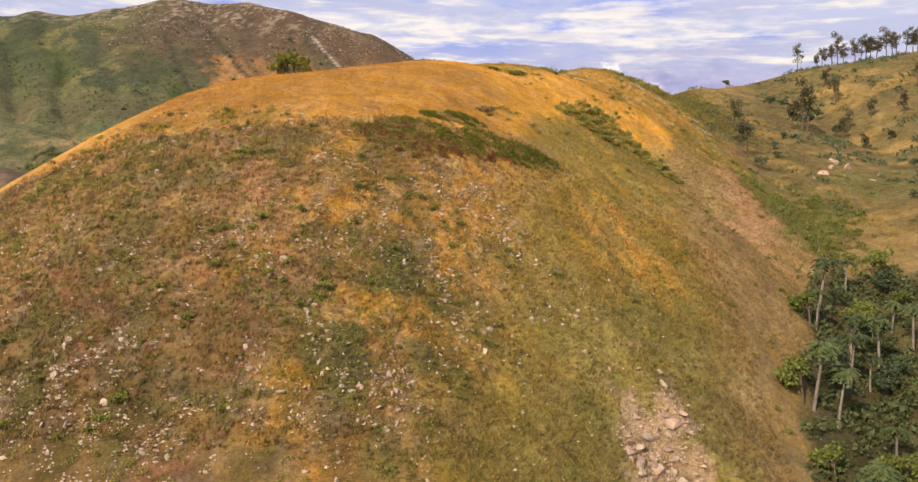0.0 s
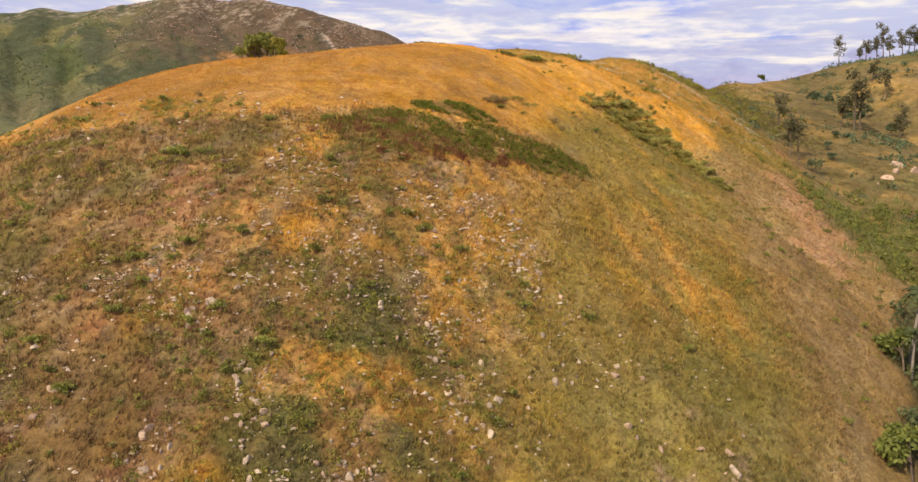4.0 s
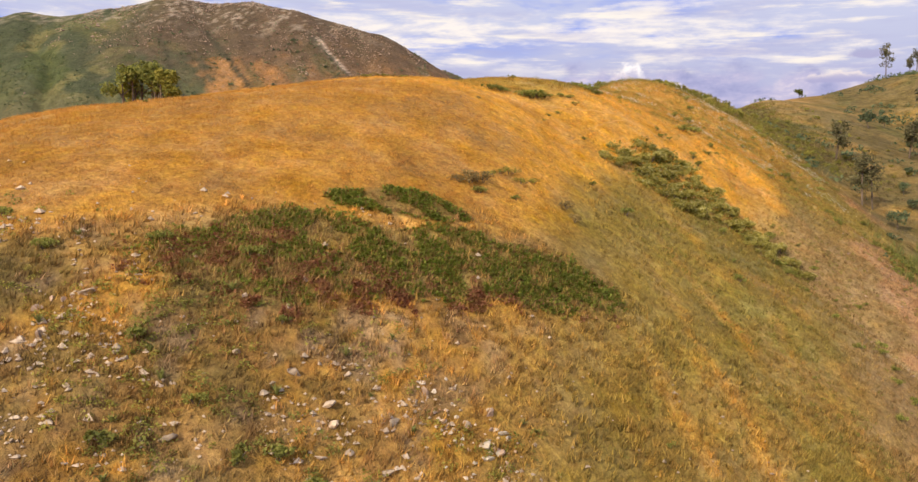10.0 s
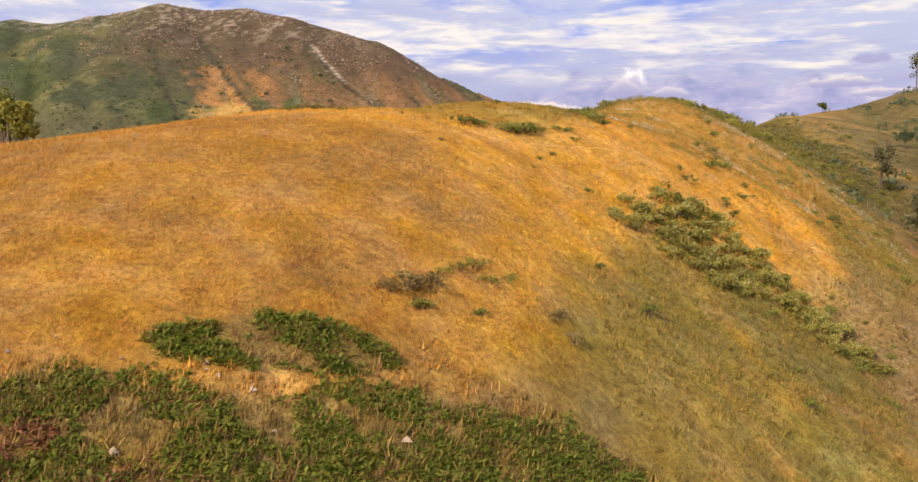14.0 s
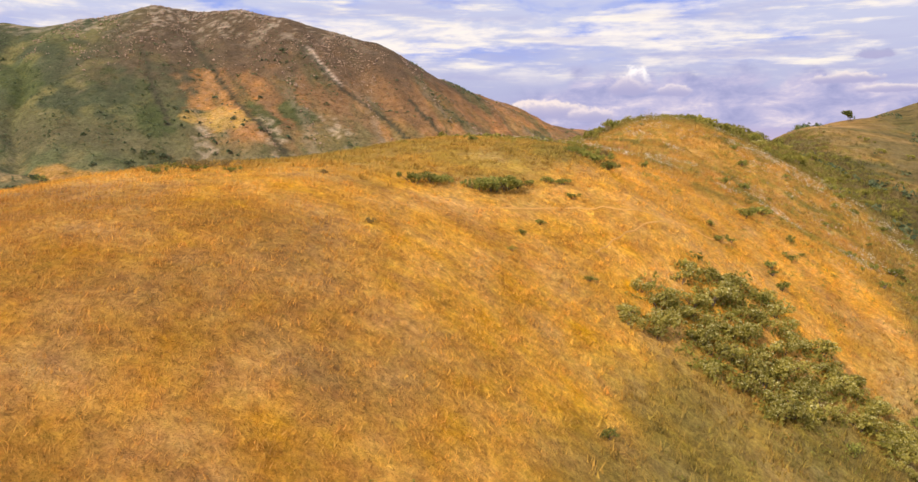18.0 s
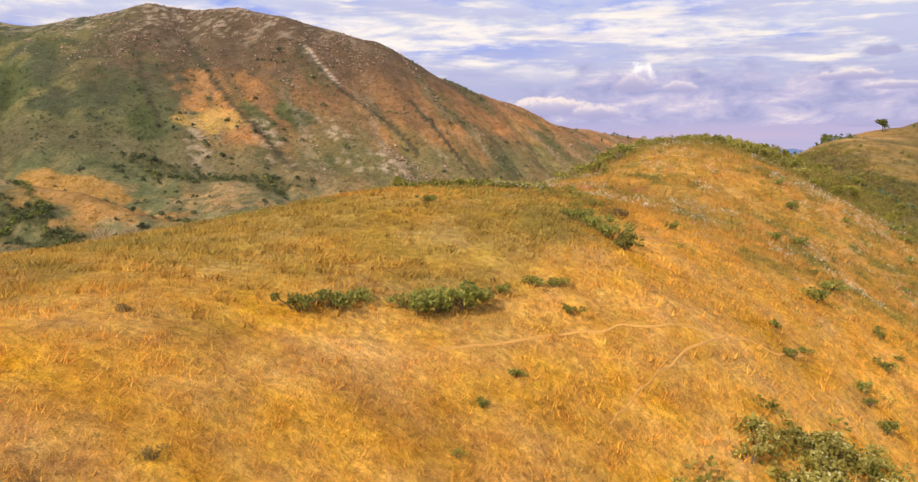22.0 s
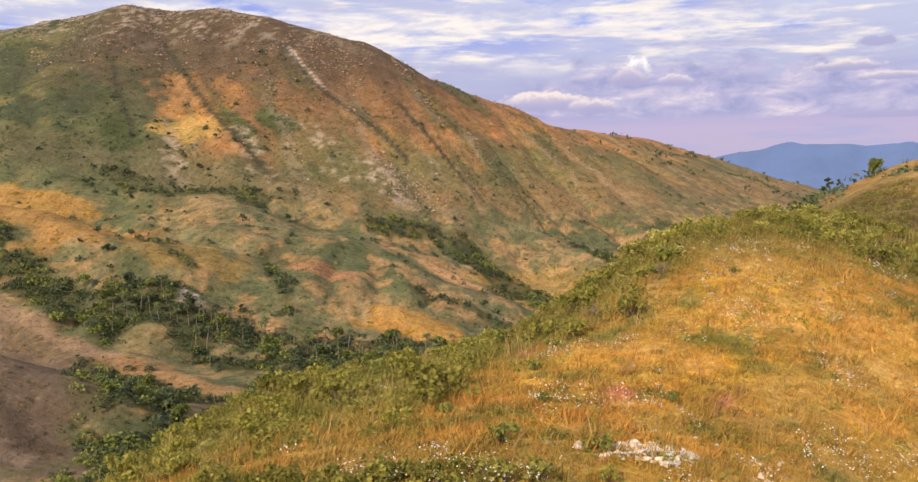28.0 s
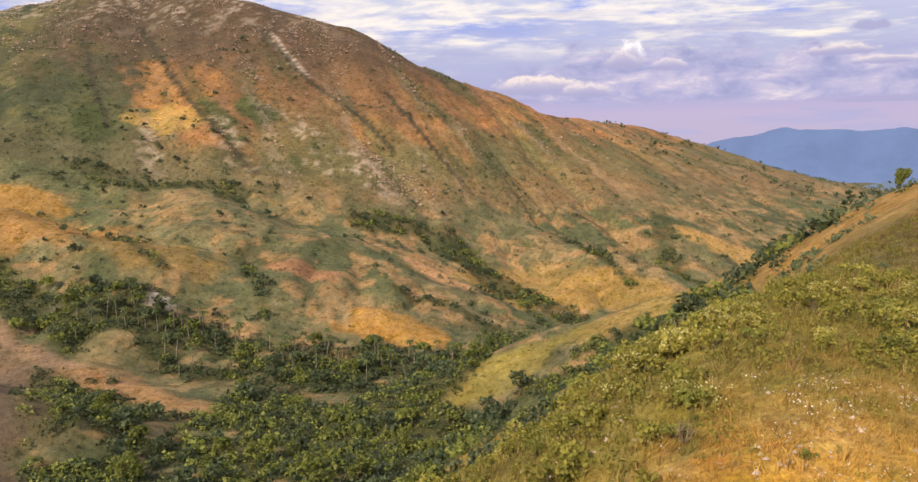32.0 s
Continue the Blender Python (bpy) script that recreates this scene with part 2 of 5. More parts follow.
def solid_material(name, dark, light, scale, rough=.9, bump=.3, dist=.1):
    """Bark, stone or soil: two colours mottled at two scales, with fine relief."""
    m, n, l, b = nodes_of(name)
    pos = n.new("ShaderNodeNewGeometry").outputs["Position"]
    obj = n.new("ShaderNodeObjectInfo").outputs["Random"]
    mix = n.new("ShaderNodeMix")
    mix.data_type = "RGBA"
    mix.inputs[6].default_value, mix.inputs[7].default_value = (*dark, 1), (*light, 1)
    l.new(remap(n, l, noise_node(n, l, scale, 6, .7, pos), .32, .68, 0, 1), mix.inputs[0])
    v = mul(n, l, remap(n, l, noise_node(n, l, scale * .17, 4, .6, pos), .3, .7, .75, 1.25), remap(n, l, obj, 0, 1, .8, 1.2))
    l.new(times(n, l, mix.outputs[2], v), b.inputs["Base Color"])
    b.inputs["Roughness"].default_value = rough
    bp = n.new("ShaderNodeBump")
    bp.inputs["Strength"].default_value, bp.inputs["Distance"].default_value = bump, dist
    l.new(noise_node(n, l, scale * 2.3, 6, .7, pos), bp.inputs["Height"])
    l.new(bp.outputs[0], b.inputs["Normal"])
    return m


M_GROUND = ground_material()
M_GRASS = leaf_material("dry_grass", None, None, .3, .7, "tint")
M_LEAF = leaf_material("shrub_leaf", (.14, .165, .034), (.36, .35, .085), .45)
M_LEAF_OLIVE = leaf_material("olive_leaf", (.175, .18, .034), (.42, .37, .08), .45)
M_LEAF_DARK = leaf_material("dark_leaf", (.062, .092, .052), (.17, .205, .10), .4)
M_LEAF_TREE = leaf_material("tree_leaf", (.11, .14, .034), (.28, .30, .075), .4)
M_LEAF_GOLD = leaf_material("sunlit_leaf", (.22, .215, .035), (.48, .42, .08), .45)
M_LEAF_FLOWER = leaf_material("flowering_shrub_leaf", (.21, .205, .04), (.50, .43, .11), .45)
M_PALM = leaf_material("palm_frond", (.055, .08, .032), (.155, .185, .062), .35, .5)
M_PINE = leaf_material("pine_needle", (.075, .075, .035), (.19, .17, .085), .3)
M_FERN = leaf_material("fern_frond", (.15, .21, .032), (.38, .40, .07), .5)
M_FERN_RED = leaf_material("withered_fern", (.25, .085, .05), (.43, .23, .11), .4)
M_LEAF_DEEP = leaf_material("deep_leaf", (.05, .07, .03), (.135, .15, .06), .35)
M_LEAF_DRY = leaf_material("dry_leaf", (.17, .125, .05), (.36, .27, .11), .35)
M_FLOWER = leaf_material("pale_flower", (.42, .40, .15), (.7, .64, .33), .35)
M_WHITE = leaf_material("white_flower", (.6, .56, .48), (.85, .82, .74), .3)
M_AGAVE = leaf_material("agave_leaf", (.10, .13, .035), (.27, .27, .08), .2, .45)
M_TWIG = leaf_material("dry_twig", (.22, .15, .09), (.42, .31, .2), .1)
M_BARK = solid_material("bark", (.07, .05, .035), (.2, .15, .11), 3.0)
M_PALM_TRUNK = solid_material("palm_trunk", (.13, .11, .09), (.28, .24, .2), 4.0)
M_PATH = solid_material("trodden_soil", (.52, .28, .07), (.62, .34, .09), 2.2, .95, .3, .03)
M_ROCK = solid_material("limestone", (.25, .19, .14), (.54, .43, .325), 1.7, .9, .6, .12)
M_ROCK_WHITE = solid_material("white_limestone", (.40, .34, .27), (.72, .63, .52), 1.9, .9, .5, .1)
M_ROCK_PINK = solid_material("pink_rock", (.27, .18, .13), (.55, .4, .3), 1.3, .9, .6, .15)


# ---- the shape of the land -------------------------------------------------
def hash2(ix, iy, seed):
    n = (ix.astype(np.int64) * 374761393 + iy.astype(np.int64) * 668265263 + seed * 974634777) & 0x7FFFFFFF
    n = ((n ^ (n >> 13)) * 1274126177) & 0x7FFFFFFF
    return ((n ^ (n >> 16)) & 0xFFFFFF) / float(0xFFFFFF)


def vnoise(x, y, seed=0):
    """Smooth value noise, -1 to 1, one cell a unit."""
    x, y = np.asarray(x, float), np.asarray(y, float)
    ix, iy = np.floor(x), np.floor(y)
    fx, fy = x - ix, y - iy
    ux, uy = fx * fx * fx * (fx * (fx * 6 - 15) + 10), fy * fy * fy * (fy * (fy * 6 - 15) + 10)
    a, b = hash2(ix, iy, seed), hash2(ix + 1, iy, seed)
    c, d = hash2(ix, iy + 1, seed), hash2(ix + 1, iy + 1, seed)
    return 2 * ((a + (b - a) * ux) * (1 - uy) + (c + (d - c) * ux) * uy) - 1


def fbm(x, y, seed=0, octaves=4):
    v, amp, tot = 0, 1.0, 0
    for k in range(octaves):
        v, tot, amp = v + amp * vnoise(x * 2 ** k, y * 2 ** k, seed + 17 * k), tot + amp, amp * 0.5
    return v / tot


def sstep(a, b, v):
    u = np.clip((v - a) / (b - a), 0, 1)
    return u * u * (3 - 2 * u)


# A ridge: crest points x, y, z, slope to the left, slope to the right (looking along it), breadth of the rounded back
HILL = [(-54, 150, 116.83, 0.86, 0.83, 18.08), (-36, 168, 127.25, 1, 0.82, 41.6), (0, 183, 132.13, 0.46, 1.1, 40.99), (15, 197, 133.67, 0.41, 1.2, 19.85), (25, 222, 133.25, 0.53, 0.76, 20.42), (34, 256, 141.69, 0.85, 0.78, 21.82), (56, 287, 140.53, 0.91, 0.65, 14.74), (80, 316, 137.13, 0.88, 0.39, 22.73), (101, 352, 144.8, 0.94, 0.4, 15.19), (124, 382, 147.75, 0.92, 0.42, 29.19)]
EAST = [(124, 382, 147.75, 0.92, 0.42, 29.19), (156, 391, 157, 0.6, 0.4, 30), (212, 388, 167, 0.6, 0.42, 35), (330, 400, 188, 0.6, 0.45, 40)]
FLANK = [(330, 400, 186, .5, .5, 30), (250, 310, 160, .5, .5, 30), (205, 230, 136, .5, .5, 30), (185, 140, 118, .5, .5, 30), (190, 20, 105, .5, .5, 30)]
SPUR = [(124, 382, 146, .7, .6, 15), (150, 450, 124, .7, .6, 12), (143, 549, 105, .6, .6, 12), (102, 556, 91, .55, .6, 10), (66, 572, 76, .5, .6, 10), (15, 552, 60, .45, .5, 8), (-32, 536, 48, .4, .4, 8)]
MOUNT = [(-1500, 1100, 262, .6, .5, 40), (-900, 1030, 278, .6, .55, 30), (-537, 1030, 287, .6, .6, 30), (-511, 1032, 294, .6, .6, 20), (-477, 1037, 290, .6, .6, 20), (-423, 1053, 302, .6, .62, 25), (-362, 1082, 322, .6, .64, 25),
         (-316, 1100, 318, .6, .64, 20), (-270, 1100, 321, .6, .66, 20), (-217, 1086, 309, .6, .66, 20), (-120, 1084, 282, .6, .70, 20), (-44, 1112, 243, .6, .6, 20), (24, 1156, 221, .6, .48, 25), (85, 1213, 197, .6, .4, 30), (132, 1256, 189, .6, .38, 30)]
MOUNT_B = [(132, 1256, 189, .5, .38, 30), (224, 1404, 185, .5, .3, 40), (274, 1484, 173, .5, .28, 40), (420, 1655, 140, .5, .25, 40), (643, 1897, 101, .4, .2, 40), (977, 2189, 20, .4, .2, 40)]
GOLD = [(-420, 760, 150, .5, .5, 25), (-330, 716, 129, .5, .55, 20), (-269, 692, 122, .45, .6, 15), (-185, 676, 105, .4, .55, 15), (-110, 684, 82, .35, .5, 12), (-60, 680, 62, .3, .45, 12)]
KNOLL = [(-260, 850, 150, .4, .4, 25), (-170, 770, 122, .35, .4, 25), (-107, 742, 104, .3, .4, 20), (-50, 762, 84, .3, .42, 18), (6, 786, 65, .3, .45, 12)]
KNOLL_D = [(-90, 735, 90, .4, .4, 12), (-55, 715, 72, .4, .5, 10), (-20, 700, 57, .4, .5, 8)]
KNOLL_B = [(-20, 930, 120, .3, .3, 30), (60, 860, 90, .3, .35, 20), (110, 800, 78, .3, .45, 15), (160, 770, 62, .3, .4, 12)]
KNOLL_C = [(140, 1060, 110, .3, .3, 30), (220, 960, 84, .3, .35, 20), (270, 920, 62, .3, .4, 12)]
ROAD_HILL = [(-420, 560, 136, .5, .5, 30), (-300, 604, 92, .5, .5, 20), (-240, 618, 75, .5, .5, 12), (-206, 597, 66, .5, .5, 10), (-180, 582, 61, .5, .55, 8), (-150, 565, 58.5, .5, .55, 8), (-118, 549, 52, .45, .5, 8), (-82, 528, 46, .4, .4, 8)]
ROAD_HILL_B = [(-360, 420, 140, .5, .5, 25), (-220, 470, 98, .5, .55, 15), (-146, 486, 70, .5, .5, 10), (-110, 505, 52, .4, .4, 8)]


def ridge(X, Y, line, cap=0.0):
    """The height of a ridge's slopes, and the distance from its crest."""
    best, dist = None, None
    for p, q in zip(line, line[1:]):
        ax, ay, bx, by = p[0], p[1], q[0] - p[0], q[1] - p[1]
        v = ((X - ax) * bx + (Y - ay) * by) / (bx * bx + by * by)
        u = np.clip(v, 0, 1)
        z, sl, sr, w = (p[k] + (q[k] - p[k]) * u for k in (2, 3, 4, 5))
        dx, dy = X - ax - u * bx, Y - ay - u * by
        d = np.hypot(dx, dy)
        side = sstep(-.6, .6, (bx * dy - by * dx) / (np.hypot(bx, by) * (d + 1e-6)))
        h = z - (sr + (sl - sr) * side) * (np.sqrt(d * d + w * w) - w)
        h = h - cap * np.abs(v - u) * np.hypot(bx, by)
        if best is None:
            best, dist = h, d
        else:
            best, dist = smax(best, h, 1.5), np.minimum(dist, d)
    return best, dist


def smax(a, b, k):
    """The larger of two heights, rounded over k metres where they meet."""
    m = np.clip(.5 + .5 * (a - b) / k, 0, 1)
    return b + (a - b) * m + k * m * (1 - m)


def far_x(X, Y):
    """Shifts the far land a few metres west, to fit it to the camera's view."""
    return X + 6.0 * sstep(430, 600, Y)


def height(X, Y):
    X, Y = np.asarray(X, float), np.asarray(Y, float)
    X = far_x(X, Y)
    floor = 47 - .03 * np.clip(X, -300, 900) - .008 * np.clip(Y - 600, 0, 3000) + .04 * np.clip(Y - 700, 0, 500) * sstep(300, -200, X) + 5 * fbm(X / 90, Y / 90, 3)
    near = sstep(420, 330, Y)
    h = floor * (1 - near) + (floor - 6) * near
    mount, md = ridge(X, Y, MOUNT)
    # ravines run down the face
    U = X + .55 * (Y - 1085)
    rav = np.abs(vnoise(U / 46 + .25 * vnoise(X / 60, Y / 60, 8), Y / 420, 5)) + .5 * np.abs(vnoise(U / 19, Y / 260, 6))
    mount = mount - (2.5 + 9 * sstep(-.1, .5, vnoise(U / 110, Y / 200, 14))) * sstep(15, 130, md) * (1 - rav) + 4 * fbm(X / 60, Y / 60, 9) * sstep(0, 60, md) + (.7 + 1.0 * sstep(10, 60, md)) * fbm(X / 12, Y / 12, 19)
    h = smax(h, mount, 14)
    mb, mbd = ridge(X, Y, MOUNT_B)
    h = smax(h, mb - 9 * sstep(10, 150, mbd) * (1 - np.abs(vnoise(X / 70 - Y / 160, Y / 300 + X / 300, 12))) + 6 * fbm(X / 80, Y / 80, 13), 14)
    for n, line in enumerate((GOLD, KNOLL, KNOLL_D, KNOLL_B, KNOLL_C, ROAD_HILL, ROAD_HILL_B)):
        k, kd = ridge(X, Y, line)
        h = smax(h, k + 4.5 * fbm(X / 34, Y / 34, 30 + n) - 8 * sstep(8, 45, kd) * (1 - np.abs(vnoise(X / 30, Y / 30, 40 + n))), 8)
    k, kd = ridge(X, Y, SPUR)
    h = smax(h, k + 1.5 * fbm(X / 30, Y / 30, 50), 6)
    k, kd = ridge(X, Y, FLANK)
    h = smax(h, k + 3 * fbm(X / 40, Y / 40, 51), 10)
    hill, hd = ridge(X, Y, HILL)
    east, ed = ridge(X, Y, EAST, .5)
    hill, hd = smax(hill, east, 1.5), np.minimum(hd, ed)
    hill = hill + sum(b[3] * np.exp(-((X - b[0]) ** 2 + (Y - b[1]) ** 2) / b[2] ** 2) for b in BUMPS)
    steep = sstep(20, 60, hd)
    hill = hill + (.25 + .9 * steep) * fbm(X / 14, Y / 14, 60) + (.08 + .25 * steep) * fbm(X / 3.2, Y / 3.2, 61)
    return smax(h, hill, 8)


# swells and dips that fit the near hill to the camera's view: x, y, radius, height
BUMPS = [(14, 280, 15, -8), (26, 310, 18, -6), (-30, 98, 20, 1.18), (-8, 95, 20, 2.31), (15, 105, 20, 0.8), (-48, 122, 20, 1.7), (-20, 120, 20, 3.97), (2, 128, 20, 3.53), (22, 140, 20, -1.65), (-25, 145, 24, 0.95), (0, 155, 22, 3.44), (22, 165, 20, -5.34), (42, 182, 18, -1.46), (60, 205, 20, -1.09), (45, 215, 18, 0.22), (65, 240, 20, -1.23), (85, 260, 24, -0.89), (90, 290, 24, -2.44), (-70, 150, 25, -1.76), (-45, 190, 22, -0.34), (-15, 205, 20, 1.62), (5, 215, 16, 3.13), (0, 245, 20, 4.76), (18, 255, 16, -6.18), (30, 285, 20, 0.94), (60, 320, 22, 0.11), (23, 222, 11, 0.4), (36, 250, 13, 0.3), (36, 268, 10, 0.2)]


# ---- the ground, one sheet to the horizon ----------------------------------
def blob(X, Y, cx, cy, rx, ry, turn=0.0, ragged=.5, seed=0, size=4.0):
    """A patch: 1 inside, 0 outside, with a ragged edge."""
    c, s = math.cos(radians(turn)), math.sin(radians(turn))
    u, v = ((X - cx) * c + (Y - cy) * s) / rx, (-(X - cx) * s + (Y - cy) * c) / ry
    return sstep(1.15, .8, np.sqrt(u * u + v * v) + ragged * fbm(X / size, Y / size, 200 + seed, 3))


def trail(X, Y, line, width, seed=0):
    d = np.full(np.shape(X), 1e9)
    wob = .5 * vnoise(X / 2.5, Y / 2.5, 300 + seed)
    for (ax, ay), (bx, by) in zip(line, line[1:]):
        u = np.clip(((X - ax) * (bx - ax) + (Y - ay) * (by - ay)) / ((bx - ax) ** 2 + (by - ay) ** 2), 0, 1)
        d = np.minimum(d, np.hypot(X - ax - u * (bx - ax), Y - ay - u * (by - ay)))
    return sstep(width * 1.4, width * .5, d + wob * width)


def between(X, xs, ys):
    return np.interp(X, xs, ys)


GOLD_C, STRAW, OLIVE, RED_SOIL, DIRT, PALE = ((.72, .38, .062), (.66, .40, .11), (.27, .195, .045), (.33, .155, .08), (.46, .26, .13), (.52, .43, .34))
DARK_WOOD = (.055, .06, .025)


def hill_gold(X, Y):
    """Where the near hill's bright dry grass grows: over the back of the hill, not on its steep front or its flank."""
    front = between(X, [-60, -45, -30, -24, -18, -14, -9, -2, 8, 14, 20, 24], [129, 127, 125.5, 125, 127.5, 131.5, 134, 136, 141, 150, 168, 176])
    flank = between(Y, [140, 160, 175, 190, 205, 225, 245, 262, 300], [12, 17, 25, 43, 53, 57, 62, 66, 74])
    n = fbm(X / 7, Y / 7, 210, 4) + 9 * sstep(-58, -100, X) * fbm(X / 45, Y / 45, 211, 4)
    soft = 1.8 + 7 * sstep(6, 15, X)
    return sstep(-soft, soft, Y - front + 3 * n + 6 * sstep(6, 15, X) * fbm((X + .5 * Y) / 3, (Y - .5 * X) / 12, 264, 3)) * sstep(6, -5, X - flank + 7 * n)


def back_slope(X, Y):
    """Beyond the line of bushes across the back: greener, rougher grass."""
    line = between(X, [-40, 0, 7, 15, 22, 25, 30, 45], [172, 178, 181, 188, 199, 212, 230, 262])
    return sstep(-3, 5, Y - line + 4 * fbm(X / 8, Y / 8, 212, 3) + 26 * sstep(-58, -100, X) * fbm(X / 45, Y / 45, 213, 4))


def bracken(X, Y):
    """The fern thicket on the brow: a long band, and a smaller strip above it beyond a straw-coloured gap."""
    top = between(X, [-24, -19, -14, -9.7, -5, -1.5, 3.7, 9, 13, 16, 18], [123.8, 125.6, 129, 133.2, 133.7, 134.5, 137.6, 140.4, 141.6, 142, 140])
    low = between(X, [-24, -17, -13, -7, -.6, 4, 8.5, 14, 18], [122, 122.8, 124.2, 125, 128, 131, 133.2, 138, 140])
    n = 1.3 * fbm(X / 2.6, Y / 2.6, 214, 4)
    band = sstep(-.7, .7, top - Y + n) * sstep(-.8, .8, Y - low + n) * sstep(-18, -13, X + 2 * n) * sstep(18.5, 16, X)
    strip_top = between(X, [-7, -4.9, -2.5, 1.6, 4.6], [136.6, 137.4, 139.2, 140.4, 140.4])
    strip_low = between(X, [-7, -5, -2.7, .8, 3.6, 4.6], [135.8, 135.5, 135.8, 137.2, 139.2, 140])
    strip = sstep(-.4, .4, strip_top - Y + .3 * n) * sstep(-.4, .4, Y - strip_low + .3 * n) * sstep(-7, -5.8, X) * sstep(5, 4, X)
    return np.maximum(band, strip)


def bare_hill(X, Y):
    """The dirt hill at the valley's near side."""
    n = fbm(X / 14, Y / 14, 275, 4)
    return sstep(-124, -138, X + .45 * (Y - 480) + 12 * n) * sstep(596, 570, Y + .6 * (X + 206) + 12 * n) * sstep(420, 440, Y) * sstep(-330, -280, X)


def valley_tree_cover(X, Y):
    """How thickly trees stand: gullies, the palm wood, the wood under the near hill."""
    X = far_x(X, Y)
    n = fbm(X / 22, Y / 22, 220, 4)
    m = trailband(X, Y, [(-175, 614), (-150, 611), (-110, 602), (-80, 590), (-50, 598), (10, 600), (60, 640), (110, 690)], 27, n)
    m = np.maximum(m, trailband(X, Y, [(-330, 676), (-262, 654), (-240, 640), (-205, 620), (-175, 614)], 15, n))
    m = np.maximum(m, trailband(X, Y, [(-70, 545), (-52, 528), (-20, 540), (10, 560)], 20, n))
    m = np.maximum(m, trailband(X, Y, [(-165, 550), (-132, 520), (-95, 508), (-70, 520), (-20, 500), (40, 505), (75, 515), (100, 505)], 22, n))
    m = np.maximum(m, trailband(X, Y, [(-104, 474), (-90, 472), (-40, 480), (20, 470), (60, 460), (90, 440)], 42, n))
    m = np.maximum(m, trailband(X, Y, [(-40, 440), (5, 405), (24, 378), (44, 376), (62, 410), (80, 440)], 24, n))
    m = m * (1 - .85 * sstep(.22, .34, fbm(X / 19, Y / 13, 221, 3))) * (1 - bare_hill(X, Y))
    for line in HEDGES:
        m = np.maximum(m, .75 * trailband(X, Y, line, 4.0, 1.5 * n))
    m = np.maximum(m, .6 * trailband(X, Y, [(-262, 800), (-220, 790), (-150, 800)], 9, 1.6 * n))
    m = m * (1 - .9 * trailband(X, Y, [(-300, 594), (-236, 612), (-180, 579), (-146, 562), (-112, 545), (-90, 535)], 9, .6 * n))
    m = np.maximum(m, .8 * trailband(X, Y, [(-60, 800), (0, 815), (30, 780), (70, 740), (110, 700)], 9, n))
    m = np.maximum(m, .7 * trailband(X, Y, [(180, 930), (170, 850), (200, 770), (240, 740)], 9, n))
    return m


def trailband(X, Y, line, half, n):
    d = np.full(np.shape(X), 1e9)
    for (ax, ay), (bx, by) in zip(line, line[1:]):
        u = np.clip(((X - ax) * (bx - ax) + (Y - ay) * (by - ay)) / ((bx - ax) ** 2 + (by - ay) ** 2), 0, 1)
        d = np.minimum(d, np.hypot(X - ax - u * (bx - ax), Y - ay - u * (by - ay)))
    return sstep(half * 1.15, half * .75, d + half * .55 * n)


def gully_wood(X, Y):
    """The palm wood in the gully beside the near hill."""
    edge = between(Y, [60, 95, 110, 125, 140, 155, 165, 178], [41, 45, 48, 53, 60, 66, 72, 92])
    return sstep(-1.5, 2, X - edge + 3 * fbm(X / 8, Y / 8, 230, 3) + 24 * sstep(80, 40, Y) * fbm(X / 30, Y / 30, 231, 4)) * sstep(182, 168, Y + .25 * (X - 75)) * sstep(190, 150, X)


